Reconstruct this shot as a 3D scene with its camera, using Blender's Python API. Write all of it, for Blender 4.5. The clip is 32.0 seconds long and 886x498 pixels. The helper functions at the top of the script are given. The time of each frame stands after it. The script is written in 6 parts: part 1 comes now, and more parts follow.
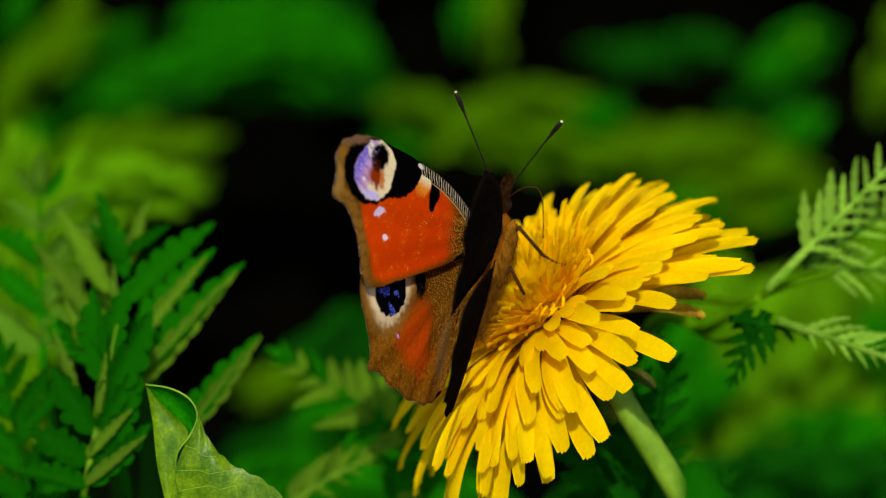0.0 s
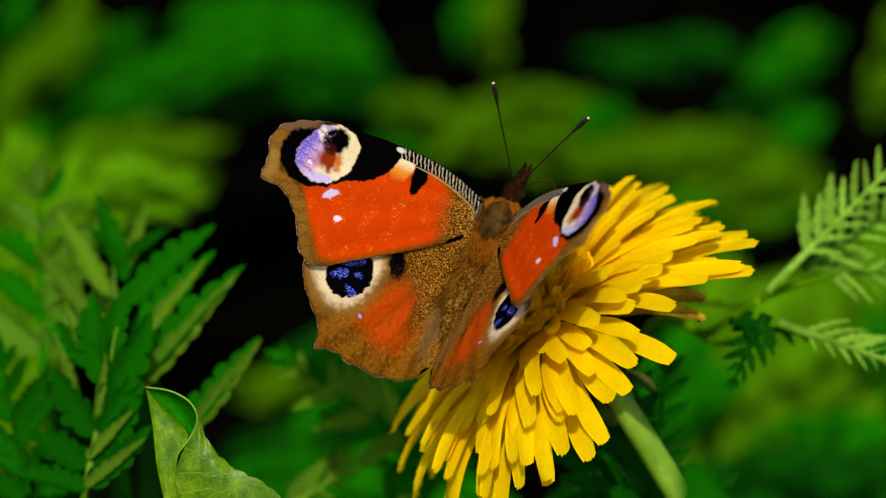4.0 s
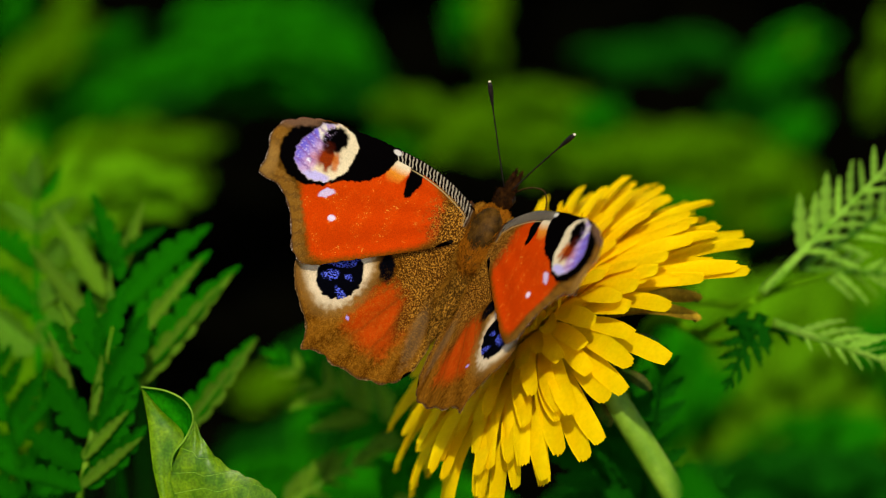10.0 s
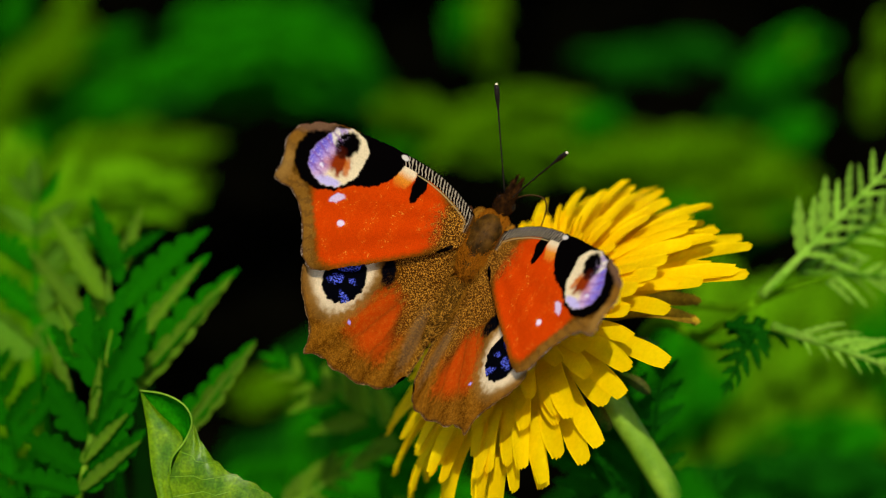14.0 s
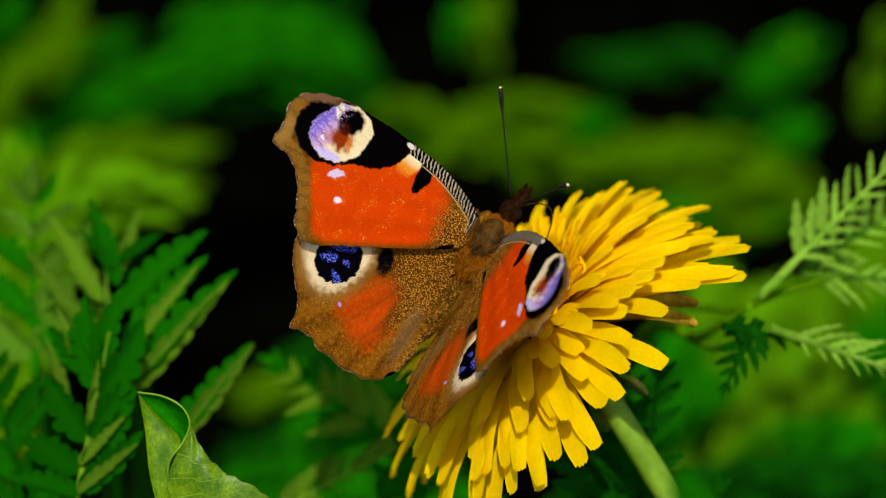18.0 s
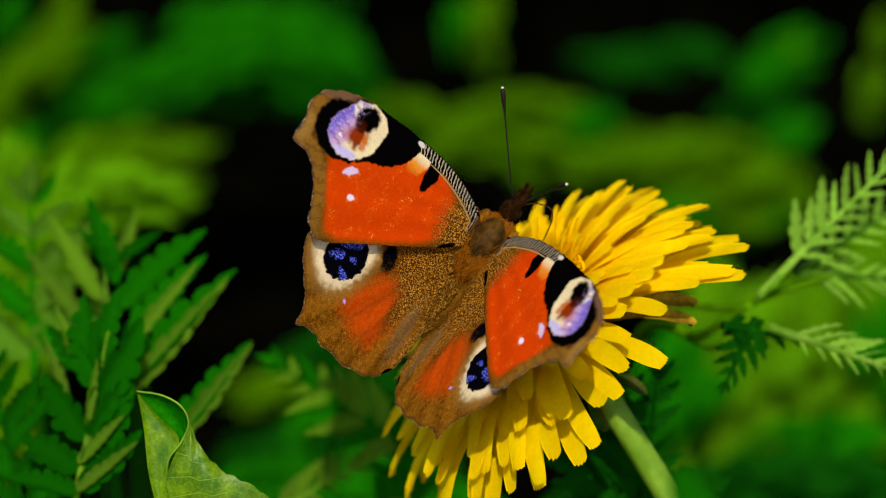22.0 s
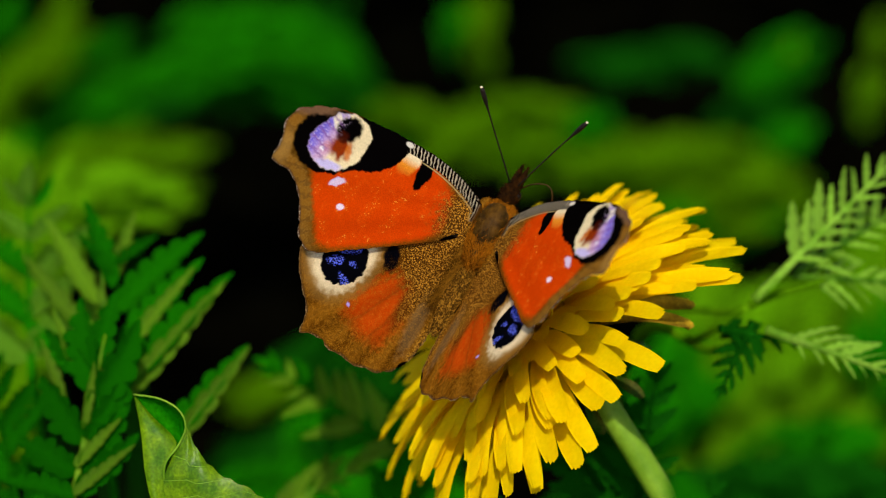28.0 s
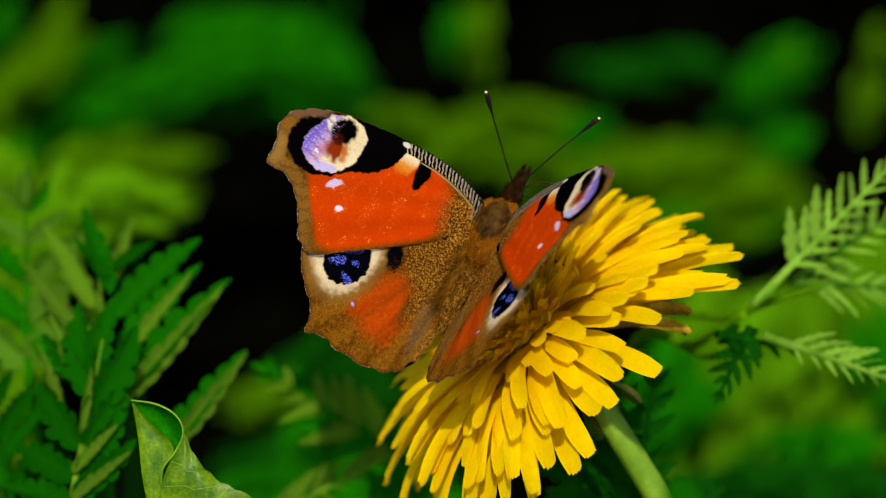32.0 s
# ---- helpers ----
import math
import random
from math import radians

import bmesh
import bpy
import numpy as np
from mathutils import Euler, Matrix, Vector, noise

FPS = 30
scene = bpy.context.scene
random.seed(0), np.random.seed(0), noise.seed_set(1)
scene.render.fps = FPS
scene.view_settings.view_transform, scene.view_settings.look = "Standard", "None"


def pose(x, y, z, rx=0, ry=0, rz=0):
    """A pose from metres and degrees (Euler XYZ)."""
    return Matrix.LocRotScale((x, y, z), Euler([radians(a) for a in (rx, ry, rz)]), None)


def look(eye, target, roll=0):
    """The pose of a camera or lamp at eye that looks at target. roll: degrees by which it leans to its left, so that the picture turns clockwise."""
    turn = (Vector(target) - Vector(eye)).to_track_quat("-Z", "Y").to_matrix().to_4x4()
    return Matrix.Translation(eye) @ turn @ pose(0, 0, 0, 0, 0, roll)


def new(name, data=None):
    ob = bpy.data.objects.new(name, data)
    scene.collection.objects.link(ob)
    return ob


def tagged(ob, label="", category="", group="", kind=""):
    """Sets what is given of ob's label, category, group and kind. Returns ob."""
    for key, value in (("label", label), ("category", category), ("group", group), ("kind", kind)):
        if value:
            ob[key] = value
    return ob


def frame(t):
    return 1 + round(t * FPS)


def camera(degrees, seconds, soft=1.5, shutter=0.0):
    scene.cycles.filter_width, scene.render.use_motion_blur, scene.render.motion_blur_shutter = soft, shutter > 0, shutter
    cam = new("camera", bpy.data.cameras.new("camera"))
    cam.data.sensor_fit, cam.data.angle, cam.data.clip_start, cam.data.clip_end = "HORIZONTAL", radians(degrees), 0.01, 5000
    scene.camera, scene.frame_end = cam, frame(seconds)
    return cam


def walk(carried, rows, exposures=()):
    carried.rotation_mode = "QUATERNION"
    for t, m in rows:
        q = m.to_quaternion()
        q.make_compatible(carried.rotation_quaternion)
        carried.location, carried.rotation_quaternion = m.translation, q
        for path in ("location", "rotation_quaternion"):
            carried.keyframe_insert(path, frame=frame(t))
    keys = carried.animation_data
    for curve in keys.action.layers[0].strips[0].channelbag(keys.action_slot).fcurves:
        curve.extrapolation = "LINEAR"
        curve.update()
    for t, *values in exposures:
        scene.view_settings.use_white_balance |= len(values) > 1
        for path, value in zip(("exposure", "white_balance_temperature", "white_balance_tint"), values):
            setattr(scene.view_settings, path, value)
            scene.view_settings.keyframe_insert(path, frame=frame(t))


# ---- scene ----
# A peacock butterfly on a dandelion in tall herbs; millimetre-sized things at true scale.
TARGET = Vector((0.0, 0.0, 0.26))
DIST, TILT = 0.36, radians(25)
EYE = TARGET + DIST * Vector((0.0, -math.cos(TILT), math.sin(TILT)))
RIGHT = Vector((1, 0, 0))
UP = Vector((0, math.sin(TILT), math.cos(TILT)))
BACK = Vector((0, -math.cos(TILT), math.sin(TILT)))
# seconds, degrees the view has turned left and up
WALK = [
    (0, 0.0952, -0.0403),
    (0.5, 0.0714, -0.0262),
    (1, 0.0789, -0.0254),
    (1.5, 0.0874, -0.0343),
    (2, 0.0858, -0.0323),
    (2.5, 0.0955, -0.0225),
    (3, 0.1020, -0.0128),
    (3.5, 0.0967, 0.0000),
    (5.5, 0.0903, 0.0307),
    (6, 0.0504, 0.0237),
    (6.5, 0.0253, 0.0172),
    (7, 0.0173, 0.0116),
    (7.5, 0.0140, 0.0056),
    (8, 0.0108, 0.0012),
    (8.5, 0.0068, 0.0000),
    (9, 0.0028, 0.0000),
    (9.5, 0.0041, 0.0032),
    (10, 0.0085, 0.0100),
    (10.5, 0.0101, 0.0177),
    (11, 0.0113, 0.0270),
    (11.5, 0.0149, 0.0376),
    (12, 0.0141, 0.0464),
    (12.5, 0.0129, 0.0540),
    (13, 0.0125, 0.0635),
    (13.5, 0.0004, 0.0732),
    (14, -0.0149, 0.0802),
    (14.5, -0.0225, 0.0840),
    (16.5, -0.0194, 0.0855),
    (17, -0.0358, 0.1036),
    (17.5, -0.0516, 0.1108),
    (18, -0.0606, 0.1184),
    (18.5, -0.0606, 0.1292),
    (19, -0.0566, 0.1401),
    (19.5, -0.0448, 0.1483),
    (20, -0.0338, 0.1463),
    (20.5, -0.0382, 0.1337),
    (21, -0.0519, 0.1156),
    (21.5, -0.0681, 0.1004),
    (22, -0.0830, 0.0976),
    (22.5, -0.1031, 0.1036),
    (23, -0.1269, 0.1137),
    (23.5, -0.1426, 0.1272),
    (24, -0.1519, 0.1437),
    (24.5, -0.1556, 0.1599),
    (25, -0.1495, 0.1680),
    (25.5, -0.1304, 0.1709),
    (27.5, -0.1482, 0.1582),
    (28, -0.1413, 0.1637),
    (28.5, -0.1517, 0.1753),
    (29, -0.1706, 0.1888),
    (29.5, -0.1787, 0.2033),
    (30, -0.1743, 0.2191),
    (30.5, -0.1707, 0.2304),
    (31, -0.1651, 0.2408),
    (31.5, -0.1687, 0.2566),
    (32, -0.1934, 0.2787),
]
cam = camera(18.0, 32.0, soft=1.0)
cam.data.dof.use_dof = True
cam.data.dof.focus_distance = 0.349
cam.data.dof.aperture_fstop = 13.5
VIEW = look(EYE, TARGET)
walk(cam, [(t, VIEW @ pose(0, 0, 0, up, left, 0)) for t, left, up in WALK])

# ---- light ----
SUN = Vector((0.0, -0.64, 0.76)).normalized()
world = bpy.data.worlds.new("sky")
scene.world = world
world.use_nodes = True
wn = world.node_tree.nodes
sky = wn.new("ShaderNodeTexSky")
sky.sky_type, sky.sun_disc = "NISHITA", False
sky.sun_elevation = math.asin(SUN.z)
sky.sun_rotation = math.atan2(SUN.x, SUN.y)
wn["Background"].inputs["Strength"].default_value = 0.15
world.node_tree.links.new(sky.outputs[0], wn["Background"].inputs["Color"])
lamp = bpy.data.lights.new("sun", "SUN")
lamp.energy, lamp.angle, lamp.color = 3.0, radians(0.5), (1.0, 0.94, 0.80)
sun = new("sun", lamp)
sun.matrix_world = look(SUN * 10, (0, 0, 0))
scene.view_settings.exposure = 0.46


# ---- materials ----
def material(name, rough=0.5, gloss=0.3):
    m = bpy.data.materials.new(name)
    m.use_nodes = True
    b = m.node_tree.nodes["Principled BSDF"]
    b.inputs["Roughness"].default_value = rough
    b.inputs["Specular IOR Level"].default_value = gloss
    return m, m.node_tree.nodes, m.node_tree.links, b


def ramp_noise(n, l, scale, lo, hi, detail=4.0, at=(0.35, 0.65), coord="Object", stretch=None):
    co = n.new("ShaderNodeTexCoord")
    tex = n.new("ShaderNodeTexNoise")
    tex.inputs["Scale"].default_value, tex.inputs["Detail"].default_value = scale, detail
    if stretch:
        mp = n.new("ShaderNodeMapping")
        mp.inputs["Scale"].default_value = stretch
        l.new(co.outputs[coord], mp.inputs[0])
        l.new(mp.outputs[0], tex.inputs["Vector"])
    else:
        l.new(co.outputs[coord], tex.inputs["Vector"])
    r = n.new("ShaderNodeValToRGB")
    r.color_ramp.elements[0].position, r.color_ramp.elements[1].position = at
    r.color_ramp.elements[0].color, r.color_ramp.elements[1].color = (*lo, 1), (*hi, 1)
    l.new(tex.outputs[0], r.inputs[0])
    return tex, r


def leaf_material(name, dark, light, glow=0.35, rough=0.6, gloss=0.0, scale=260.0, vary=0.25, speck=0.2, net=0.0):
    """Leaf tissue: two scales of mottling, a fine relief, light shining through."""
    m, n, l, b = material(name, rough, gloss)
    tex, r = ramp_noise(n, l, scale, dark, light)
    fine, r2 = ramp_noise(n, l, scale * 7, (1 - speck,) * 3, (1 + speck,) * 3, 2.0)
    mul = n.new("ShaderNodeMixRGB")
    mul.blend_type = "MULTIPLY"
    mul.inputs[0].default_value = 1.0
    l.new(r.outputs[0], mul.inputs[1])
    l.new(r2.outputs[0], mul.inputs[2])
    if net:  # pale network of fine veins
        cell = n.new("ShaderNodeTexVoronoi")
        cell.feature = "DISTANCE_TO_EDGE"
        cell.inputs["Scale"].default_value = net
        l.new(n.new("ShaderNodeTexCoord").outputs["Object"], cell.inputs["Vector"])
        line = n.new("ShaderNodeValToRGB")
        line.color_ramp.elements[0].position, line.color_ramp.elements[1].position = 0.0, 0.10
        line.color_ramp.elements[0].color, line.color_ramp.elements[1].color = (1.35, 1.25, 1.1, 1), (1, 1, 1, 1)
        l.new(cell.outputs["Distance"], line.inputs[0])
        veined = n.new("ShaderNodeMixRGB")
        veined.blend_type = "MULTIPLY"
        veined.inputs[0].default_value = 1.0
        l.new(mul.outputs[0], veined.inputs[1])
        l.new(line.outputs[0], veined.inputs[2])
        mul = veined
    info = n.new("ShaderNodeObjectInfo")
    mr = n.new("ShaderNodeMapRange")
    mr.inputs[3].default_value, mr.inputs[4].default_value = 1 - vary, 1 + vary
    l.new(info.outputs["Random"], mr.inputs[0])
    hsv = n.new("ShaderNodeHueSaturation")
    l.new(mr.outputs[0], hsv.inputs["Value"])
    l.new(mul.outputs[0], hsv.inputs["Color"])
    l.new(hsv.outputs[0], b.inputs["Base Color"])
    bump = n.new("ShaderNodeBump")
    bump.inputs["Strength"].default_value, bump.inputs["Distance"].default_value = 0.5, 0.0003
    l.new(tex.outputs[0], bump.inputs["Height"])
    l.new(bump.outputs[0], b.inputs["Normal"])
    tr = n.new("ShaderNodeBsdfTranslucent")
    l.new(hsv.outputs[0], tr.inputs["Color"])
    mix = n.new("ShaderNodeMixShader")
    mix.inputs[0].default_value = glow
    l.new(b.outputs[0], mix.inputs[1])
    l.new(tr.outputs[0], mix.inputs[2])
    l.new(mix.outputs[0], n["Material Output"].inputs[0])
    return m


GREEN = leaf_material("leaf_green", (0.003, 0.105, 0.0003), (0.014, 0.19, 0.0008))
# Deep green that also darkens leaves where shade falls
DEEP_SHADE = leaf_material("leaf_deep_shade_green", (0.002, 0.045, 0.001), (0.006, 0.085, 0.002))
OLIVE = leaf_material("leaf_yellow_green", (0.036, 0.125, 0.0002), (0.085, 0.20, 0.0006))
FRESH = leaf_material("leaf_fresh_green", (0.058, 0.20, 0.001), (0.13, 0.31, 0.003), 0.4)
LEAFY = leaf_material("leaf_bright_yellow_green", (0.055, 0.15, 0.0006), (0.15, 0.27, 0.003), 0.35, 0.4, 0.22, 420, 0.1, 0.2, 420.0)
STALK = leaf_material("stalk_green", (0.14, 0.29, 0.012), (0.26, 0.44, 0.03), 0.35, 0.45, 0.12, 300, 0.1, 0.06)
PETAL = leaf_material("petal_yellow", (0.90, 0.60, 0.0), (0.93, 0.67, 0.001), 0.46, 0.6, 0.03, 260, 0.05, 0.03)
HEART = leaf_material("floret_deep_yellow", (0.95, 0.60, 0.0), (0.97, 0.68, 0.001), 0.46, 0.6, 0.03, 400, 0.06, 0.05)
BRACT = leaf_material("bract_green_brown", (0.012, 0.045, 0.001), (0.07, 0.065, 0.008), 0.1, 0.6, 0.05, 500)
WITHERED = leaf_material("withered_floret", (0.16, 0.10, 0.006), (0.42, 0.27, 0.012), 0.35, 0.6, 0.05, 400)
MID = leaf_material("leaf_mid_green", (0.002, 0.066, 0.0003), (0.008, 0.125, 0.0008))
# Pale tone standing for sunlit leaf halves and ribs; sun is in the colour
SUN_TONE = leaf_material("leaf_sun_tone_yellow_green", (0.054, 0.165, 0.001), (0.145, 0.275, 0.006), 0.35, 0.5, 0.12)
PALEST = leaf_material("leaf_palest_green", (0.14, 0.33, 0.012), (0.30, 0.52, 0.05), 0.4, 0.6, 0.1)
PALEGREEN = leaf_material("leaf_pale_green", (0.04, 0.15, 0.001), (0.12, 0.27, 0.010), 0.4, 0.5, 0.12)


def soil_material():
    m, n, l, b = material("shade_black_soil", 0.95, 0.0)
    # Near black, so the colour itself carries the thicket's deep shade
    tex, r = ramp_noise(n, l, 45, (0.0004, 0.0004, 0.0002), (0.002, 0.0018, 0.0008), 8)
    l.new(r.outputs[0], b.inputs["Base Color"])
    bump = n.new("ShaderNodeBump")
    bump.inputs["Strength"].default_value, bump.inputs["Distance"].default_value = 1.0, 0.01
    l.new(tex.outputs[0], bump.inputs["Height"])
    l.new(bump.outputs[0], b.inputs["Normal"])
    return m


SOIL = soil_material()


def wing_material():
    """Scaled wing: its drawing is a colour attribute; scales give grain and a satin sheen."""
    m, n, l, b = material("wing_scales", 0.75, 0.0)
    at = n.new("ShaderNodeVertexColor")
    at.layer_name = "drawing"
    fine, r2 = ramp_noise(n, l, 5200, (0.74, 0.74, 0.74), (0.94, 0.94, 0.94), 2.0, (0.3, 0.7))
    mul = n.new("ShaderNodeMixRGB")
    mul.blend_type = "MULTIPLY"
    mul.inputs[0].default_value = 1.0
    dots, sprinkle = ramp_noise(n, l, 6200, (0, 0, 0), (1, 1, 1), 1.0, (0.53, 0.60))
    amount = n.new("ShaderNodeMath")
    amount.operation = "MULTIPLY"
    l.new(at.outputs["Alpha"], amount.inputs[0])
    l.new(sprinkle.outputs[0], amount.inputs[1])
    gold = n.new("ShaderNodeMixRGB")
    gold.inputs[2].default_value = (0.62, 0.28, 0.03, 1)
    l.new(amount.outputs[0], gold.inputs[0])
    l.new(at.outputs["Color"], gold.inputs[1])
    l.new(gold.outputs[0], mul.inputs[1])
    l.new(r2.outputs[0], mul.inputs[2])
    l.new(mul.outputs[0], b.inputs["Base Color"])
    bump = n.new("ShaderNodeBump")
    bump.inputs["Strength"].default_value, bump.inputs["Distance"].default_value = 0.35, 0.0001
    l.new(fine.outputs[0], bump.inputs["Height"])
    l.new(bump.outputs[0], b.inputs["Normal"])
    tr = n.new("ShaderNodeBsdfTranslucent")
    l.new(mul.outputs[0], tr.inputs["Color"])
    mix = n.new("ShaderNodeMixShader")
    mix.inputs[0].default_value = 0.12
    l.new(b.outputs[0], mix.inputs[1])
    l.new(tr.outputs[0], mix.inputs[2])
    l.new(mix.outputs[0], n["Material Output"].inputs[0])
    return m


def plain_material(name, lo, hi, scale, rough, gloss, relief=0.4):
    m, n, l, b = material(name, rough, gloss)
    tex, r = ramp_noise(n, l, scale, lo, hi)
    l.new(r.outputs[0], b.inputs["Base Color"])
    bump = n.new("ShaderNodeBump")
    bump.inputs["Strength"].default_value, bump.inputs["Distance"].default_value = relief, 0.0002
    l.new(tex.outputs[0], bump.inputs["Height"])
    l.new(bump.outputs[0], b.inputs["Normal"])
    return m


def fur_material(name, dark, light, at=(0.0, 1.0)):
    m, n, l, b = material(name, 0.8, 0.0)
    geo = n.new("ShaderNodeNewGeometry")
    r = n.new("ShaderNodeValToRGB")
    r.color_ramp.elements[0].color, r.color_ramp.elements[1].color = (*dark, 1), (*light, 1)
    r.color_ramp.elements[0].position, r.color_ramp.elements[1].position = at
    l.new(geo.outputs["Random Per Island"], r.inputs[0])
    l.new(r.outputs[0], b.inputs["Base Color"])
    return m


WING = wing_material()
UNDER = plain_material("wing_underside", (0.003, 0.002, 0.001), (0.010, 0.006, 0.004), 900, 0.9, 0.0)
FUR = fur_material("brown_fur", (0.03, 0.009, 0.0005), (0.26, 0.080, 0.004))
MANE = fur_material("golden_brown_hair", (0.03, 0.011, 0.001), (0.22, 0.088, 0.007))
FLECK = fur_material("gold_flecked_hair", (0.025, 0.009, 0.001), (0.42, 0.19, 0.02), (0.55, 0.80))
PLATE = plain_material("olive_brown_chitin", (0.022, 0.010, 0.0008), (0.075, 0.032, 0.003), 700, 0.6, 0.06)
DARKFUR = plain_material("dark_brown_chitin", (0.005, 0.002, 0.0005), (0.03, 0.010, 0.0015), 1500, 0.8, 0.02)
BLACK = plain_material("black_chitin", (0.005, 0.004, 0.003), (0.014, 0.009, 0.006), 2000, 0.5, 0.1)
LEGM = plain_material("leg_brown", (0.02, 0.007, 0.002), (0.06, 0.020, 0.004), 2000, 0.6, 0.1)
BARK = plain_material("grey_brown_bark", (0.05, 0.035, 0.025), (0.16, 0.12, 0.09), 60, 0.9, 0.1)
PALE = plain_material("antenna_tip", (0.5, 0.38, 0.2), (0.7, 0.6, 0.4), 2000, 0.5, 0.3)


# ---- building helpers ----
def part(name, mesh, mat, parent=None, label=""):
    """One mesh object from a bmesh or a mesh, under its thing."""
    if isinstance(mesh, bmesh.types.BMesh):
        me = bpy.data.meshes.new(name)
        mesh.to_mesh(me)
        mesh.free()
    else:
        me = mesh
    if not me.materials:
        me.materials.append(mat)
    ob = new(name, me)
    ob.parent = parent
    if label:
        ob["label"] = label
    return ob


def thing(name, label, category, group="", at=(0, 0, 0)):
    ob = new(name)
    ob.empty_display_size = 0.005
    ob.location = at
    return tagged(ob, label, category, group)


def smooth(me):
    me.polygons.foreach_set("use_smooth", [True] * len(me.polygons))
    return me


def sheet(rows, name):
    """A mesh from a grid of points."""
    nr, nc = len(rows), len(rows[0])
    verts = [tuple(p) for r in rows for p in r]
    faces = [(i * nc + j, i * nc + j + 1, (i + 1) * nc + j + 1, (i + 1) * nc + j) for i in range(nr - 1) for j in range(nc - 1)]
    me = bpy.data.meshes.new(name)
    me.from_pydata(verts, [], faces)
    return smooth(me)


def tube(points, radii, name, sides=8, cap=True):
    """A round tapering tube through points."""
    pts = [Vector(p) for p in points]
    verts, faces = [], []
    ref = Vector((0.3, 0.5, 0.8))
    for i, p in enumerate(pts):
        d = (pts[min(i + 1, len(pts) - 1)] - pts[max(i - 1, 0)]).normalized()
        a = d.cross(ref).normalized()
        b = d.cross(a)
        for k in range(sides):
            w = 2 * math.pi * k / sides
            verts.append(p + radii[i] * (math.cos(w) * a + math.sin(w) * b))
    for i in range(len(pts) - 1):
        for k in range(sides):
            q = (k + 1) % sides
            faces.append((i * sides + k, i * sides + q, (i + 1) * sides + q, (i + 1) * sides + k))
    if cap:
        faces.append(tuple(range(sides))[::-1])
        faces.append(tuple((len(pts) - 1) * sides + k for k in range(sides)))
    me = bpy.data.meshes.new(name)
    me.from_pydata([tuple(v) for v in verts], [], faces)
    return smooth(me)


def curve(points, n):
    """Catmull-Rom through control points."""
    P = [Vector(p) for p in points]
    P = [2 * P[0] - P[1]] + P + [2 * P[-1] - P[-2]]
    out = []
    seg = len(P) - 3
    for i in range(n):
        s = i / (n - 1) * seg
        k = min(int(s), seg - 1)
        t = s - k
        a, b, c, d = P[k:k + 4]
        out.append(0.5 * (2 * b + (c - a) * t + (2 * a - 5 * b + 4 * c - d) * t * t + (3 * b - a - 3 * c + d) * t ** 3))
    return out


def spot(u, v, w):
    """A place from millimetres to the right, up and towards the viewer of the flower, u and v taken in the flower's distance."""
    k = (DIST * 1000 - w) / (DIST * 1000)
    return TARGET + (u * k * RIGHT + v * k * UP + w * BACK) / 1000


def frame_of(y, z):
    """A turn whose Y axis is y and whose Z axis is near z."""
    y = Vector(y).normalized()
    x = y.cross(Vector(z)).normalized()
    z = x.cross(y)
    return Matrix((x, y, z)).transposed().to_4x4()


# ---- ground ----
def ground():
    rows = []
    n = 40
    for i in range(n + 1):
        y = -60 + 120 * (i / n)
        rows.append([(-60 + 120 * j / n, y, 0.0) for j in range(n + 1)])
    me = sheet(rows, "ground")
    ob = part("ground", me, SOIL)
    tagged(ob, "bare soil under the herbs, deep shade put into its near-black colour", "ground", kind="structure")


ground()

# ---- dandelion ----
AXIS = (-0.64 * RIGHT + 0.67 * UP + 0.38 * BACK).normalized()
HEAD = spot(14.2, -10.0, -7)


def strap(L, W, droop, lift, curl, seed):
    """A ray floret: a strap that widens from its root, with a shallow channel and five small teeth at its rounded tip, along Y, bending in Z."""
    rnd = random.Random(seed)
    n = 15
    rows = []
    side = rnd.uniform(-0.05, 0.05)
    y, z = 0.0, 0.0
    wob = rnd.uniform(0, 6)
    for i in range(n):
        s = i / (n - 1)
        ang = lift + (droop - lift) * s ** 1.5
        if i:
            y += L / (n - 1) * math.cos(ang)
            z += L / (n - 1) * math.sin(ang)
        w = W * (0.42 + 0.58 * min(1, s * 1.6) ** 0.8) * (1.0 if s < 0.8 else 1 - 0.32 * ((s - 0.8) / 0.2) ** 2.2)
        r = []
        for k in range(9):
            q = k / 4 - 1
            x = q * w / 2 + side * L * s * s + 0.02 * W * math.sin(wob + 5 * s)
            zz = z + curl * w * (q * q - 0.3) + 0.022 * w * math.cos(4 * math.pi * q) + 0.03 * W * math.sin(wob + 7 * s + 2 * q)
            yy = y - 0.20 * W * q * q * max(0, s - 0.7) / 0.3
            if i == n - 1:
                yy += (0.12 * W if k % 2 == 0 else -0.14 * W) * rnd.uniform(0.4, 1.3)
            r.append((x, yy, zz))
        rows.append(r)
    return sheet(rows, "petal")


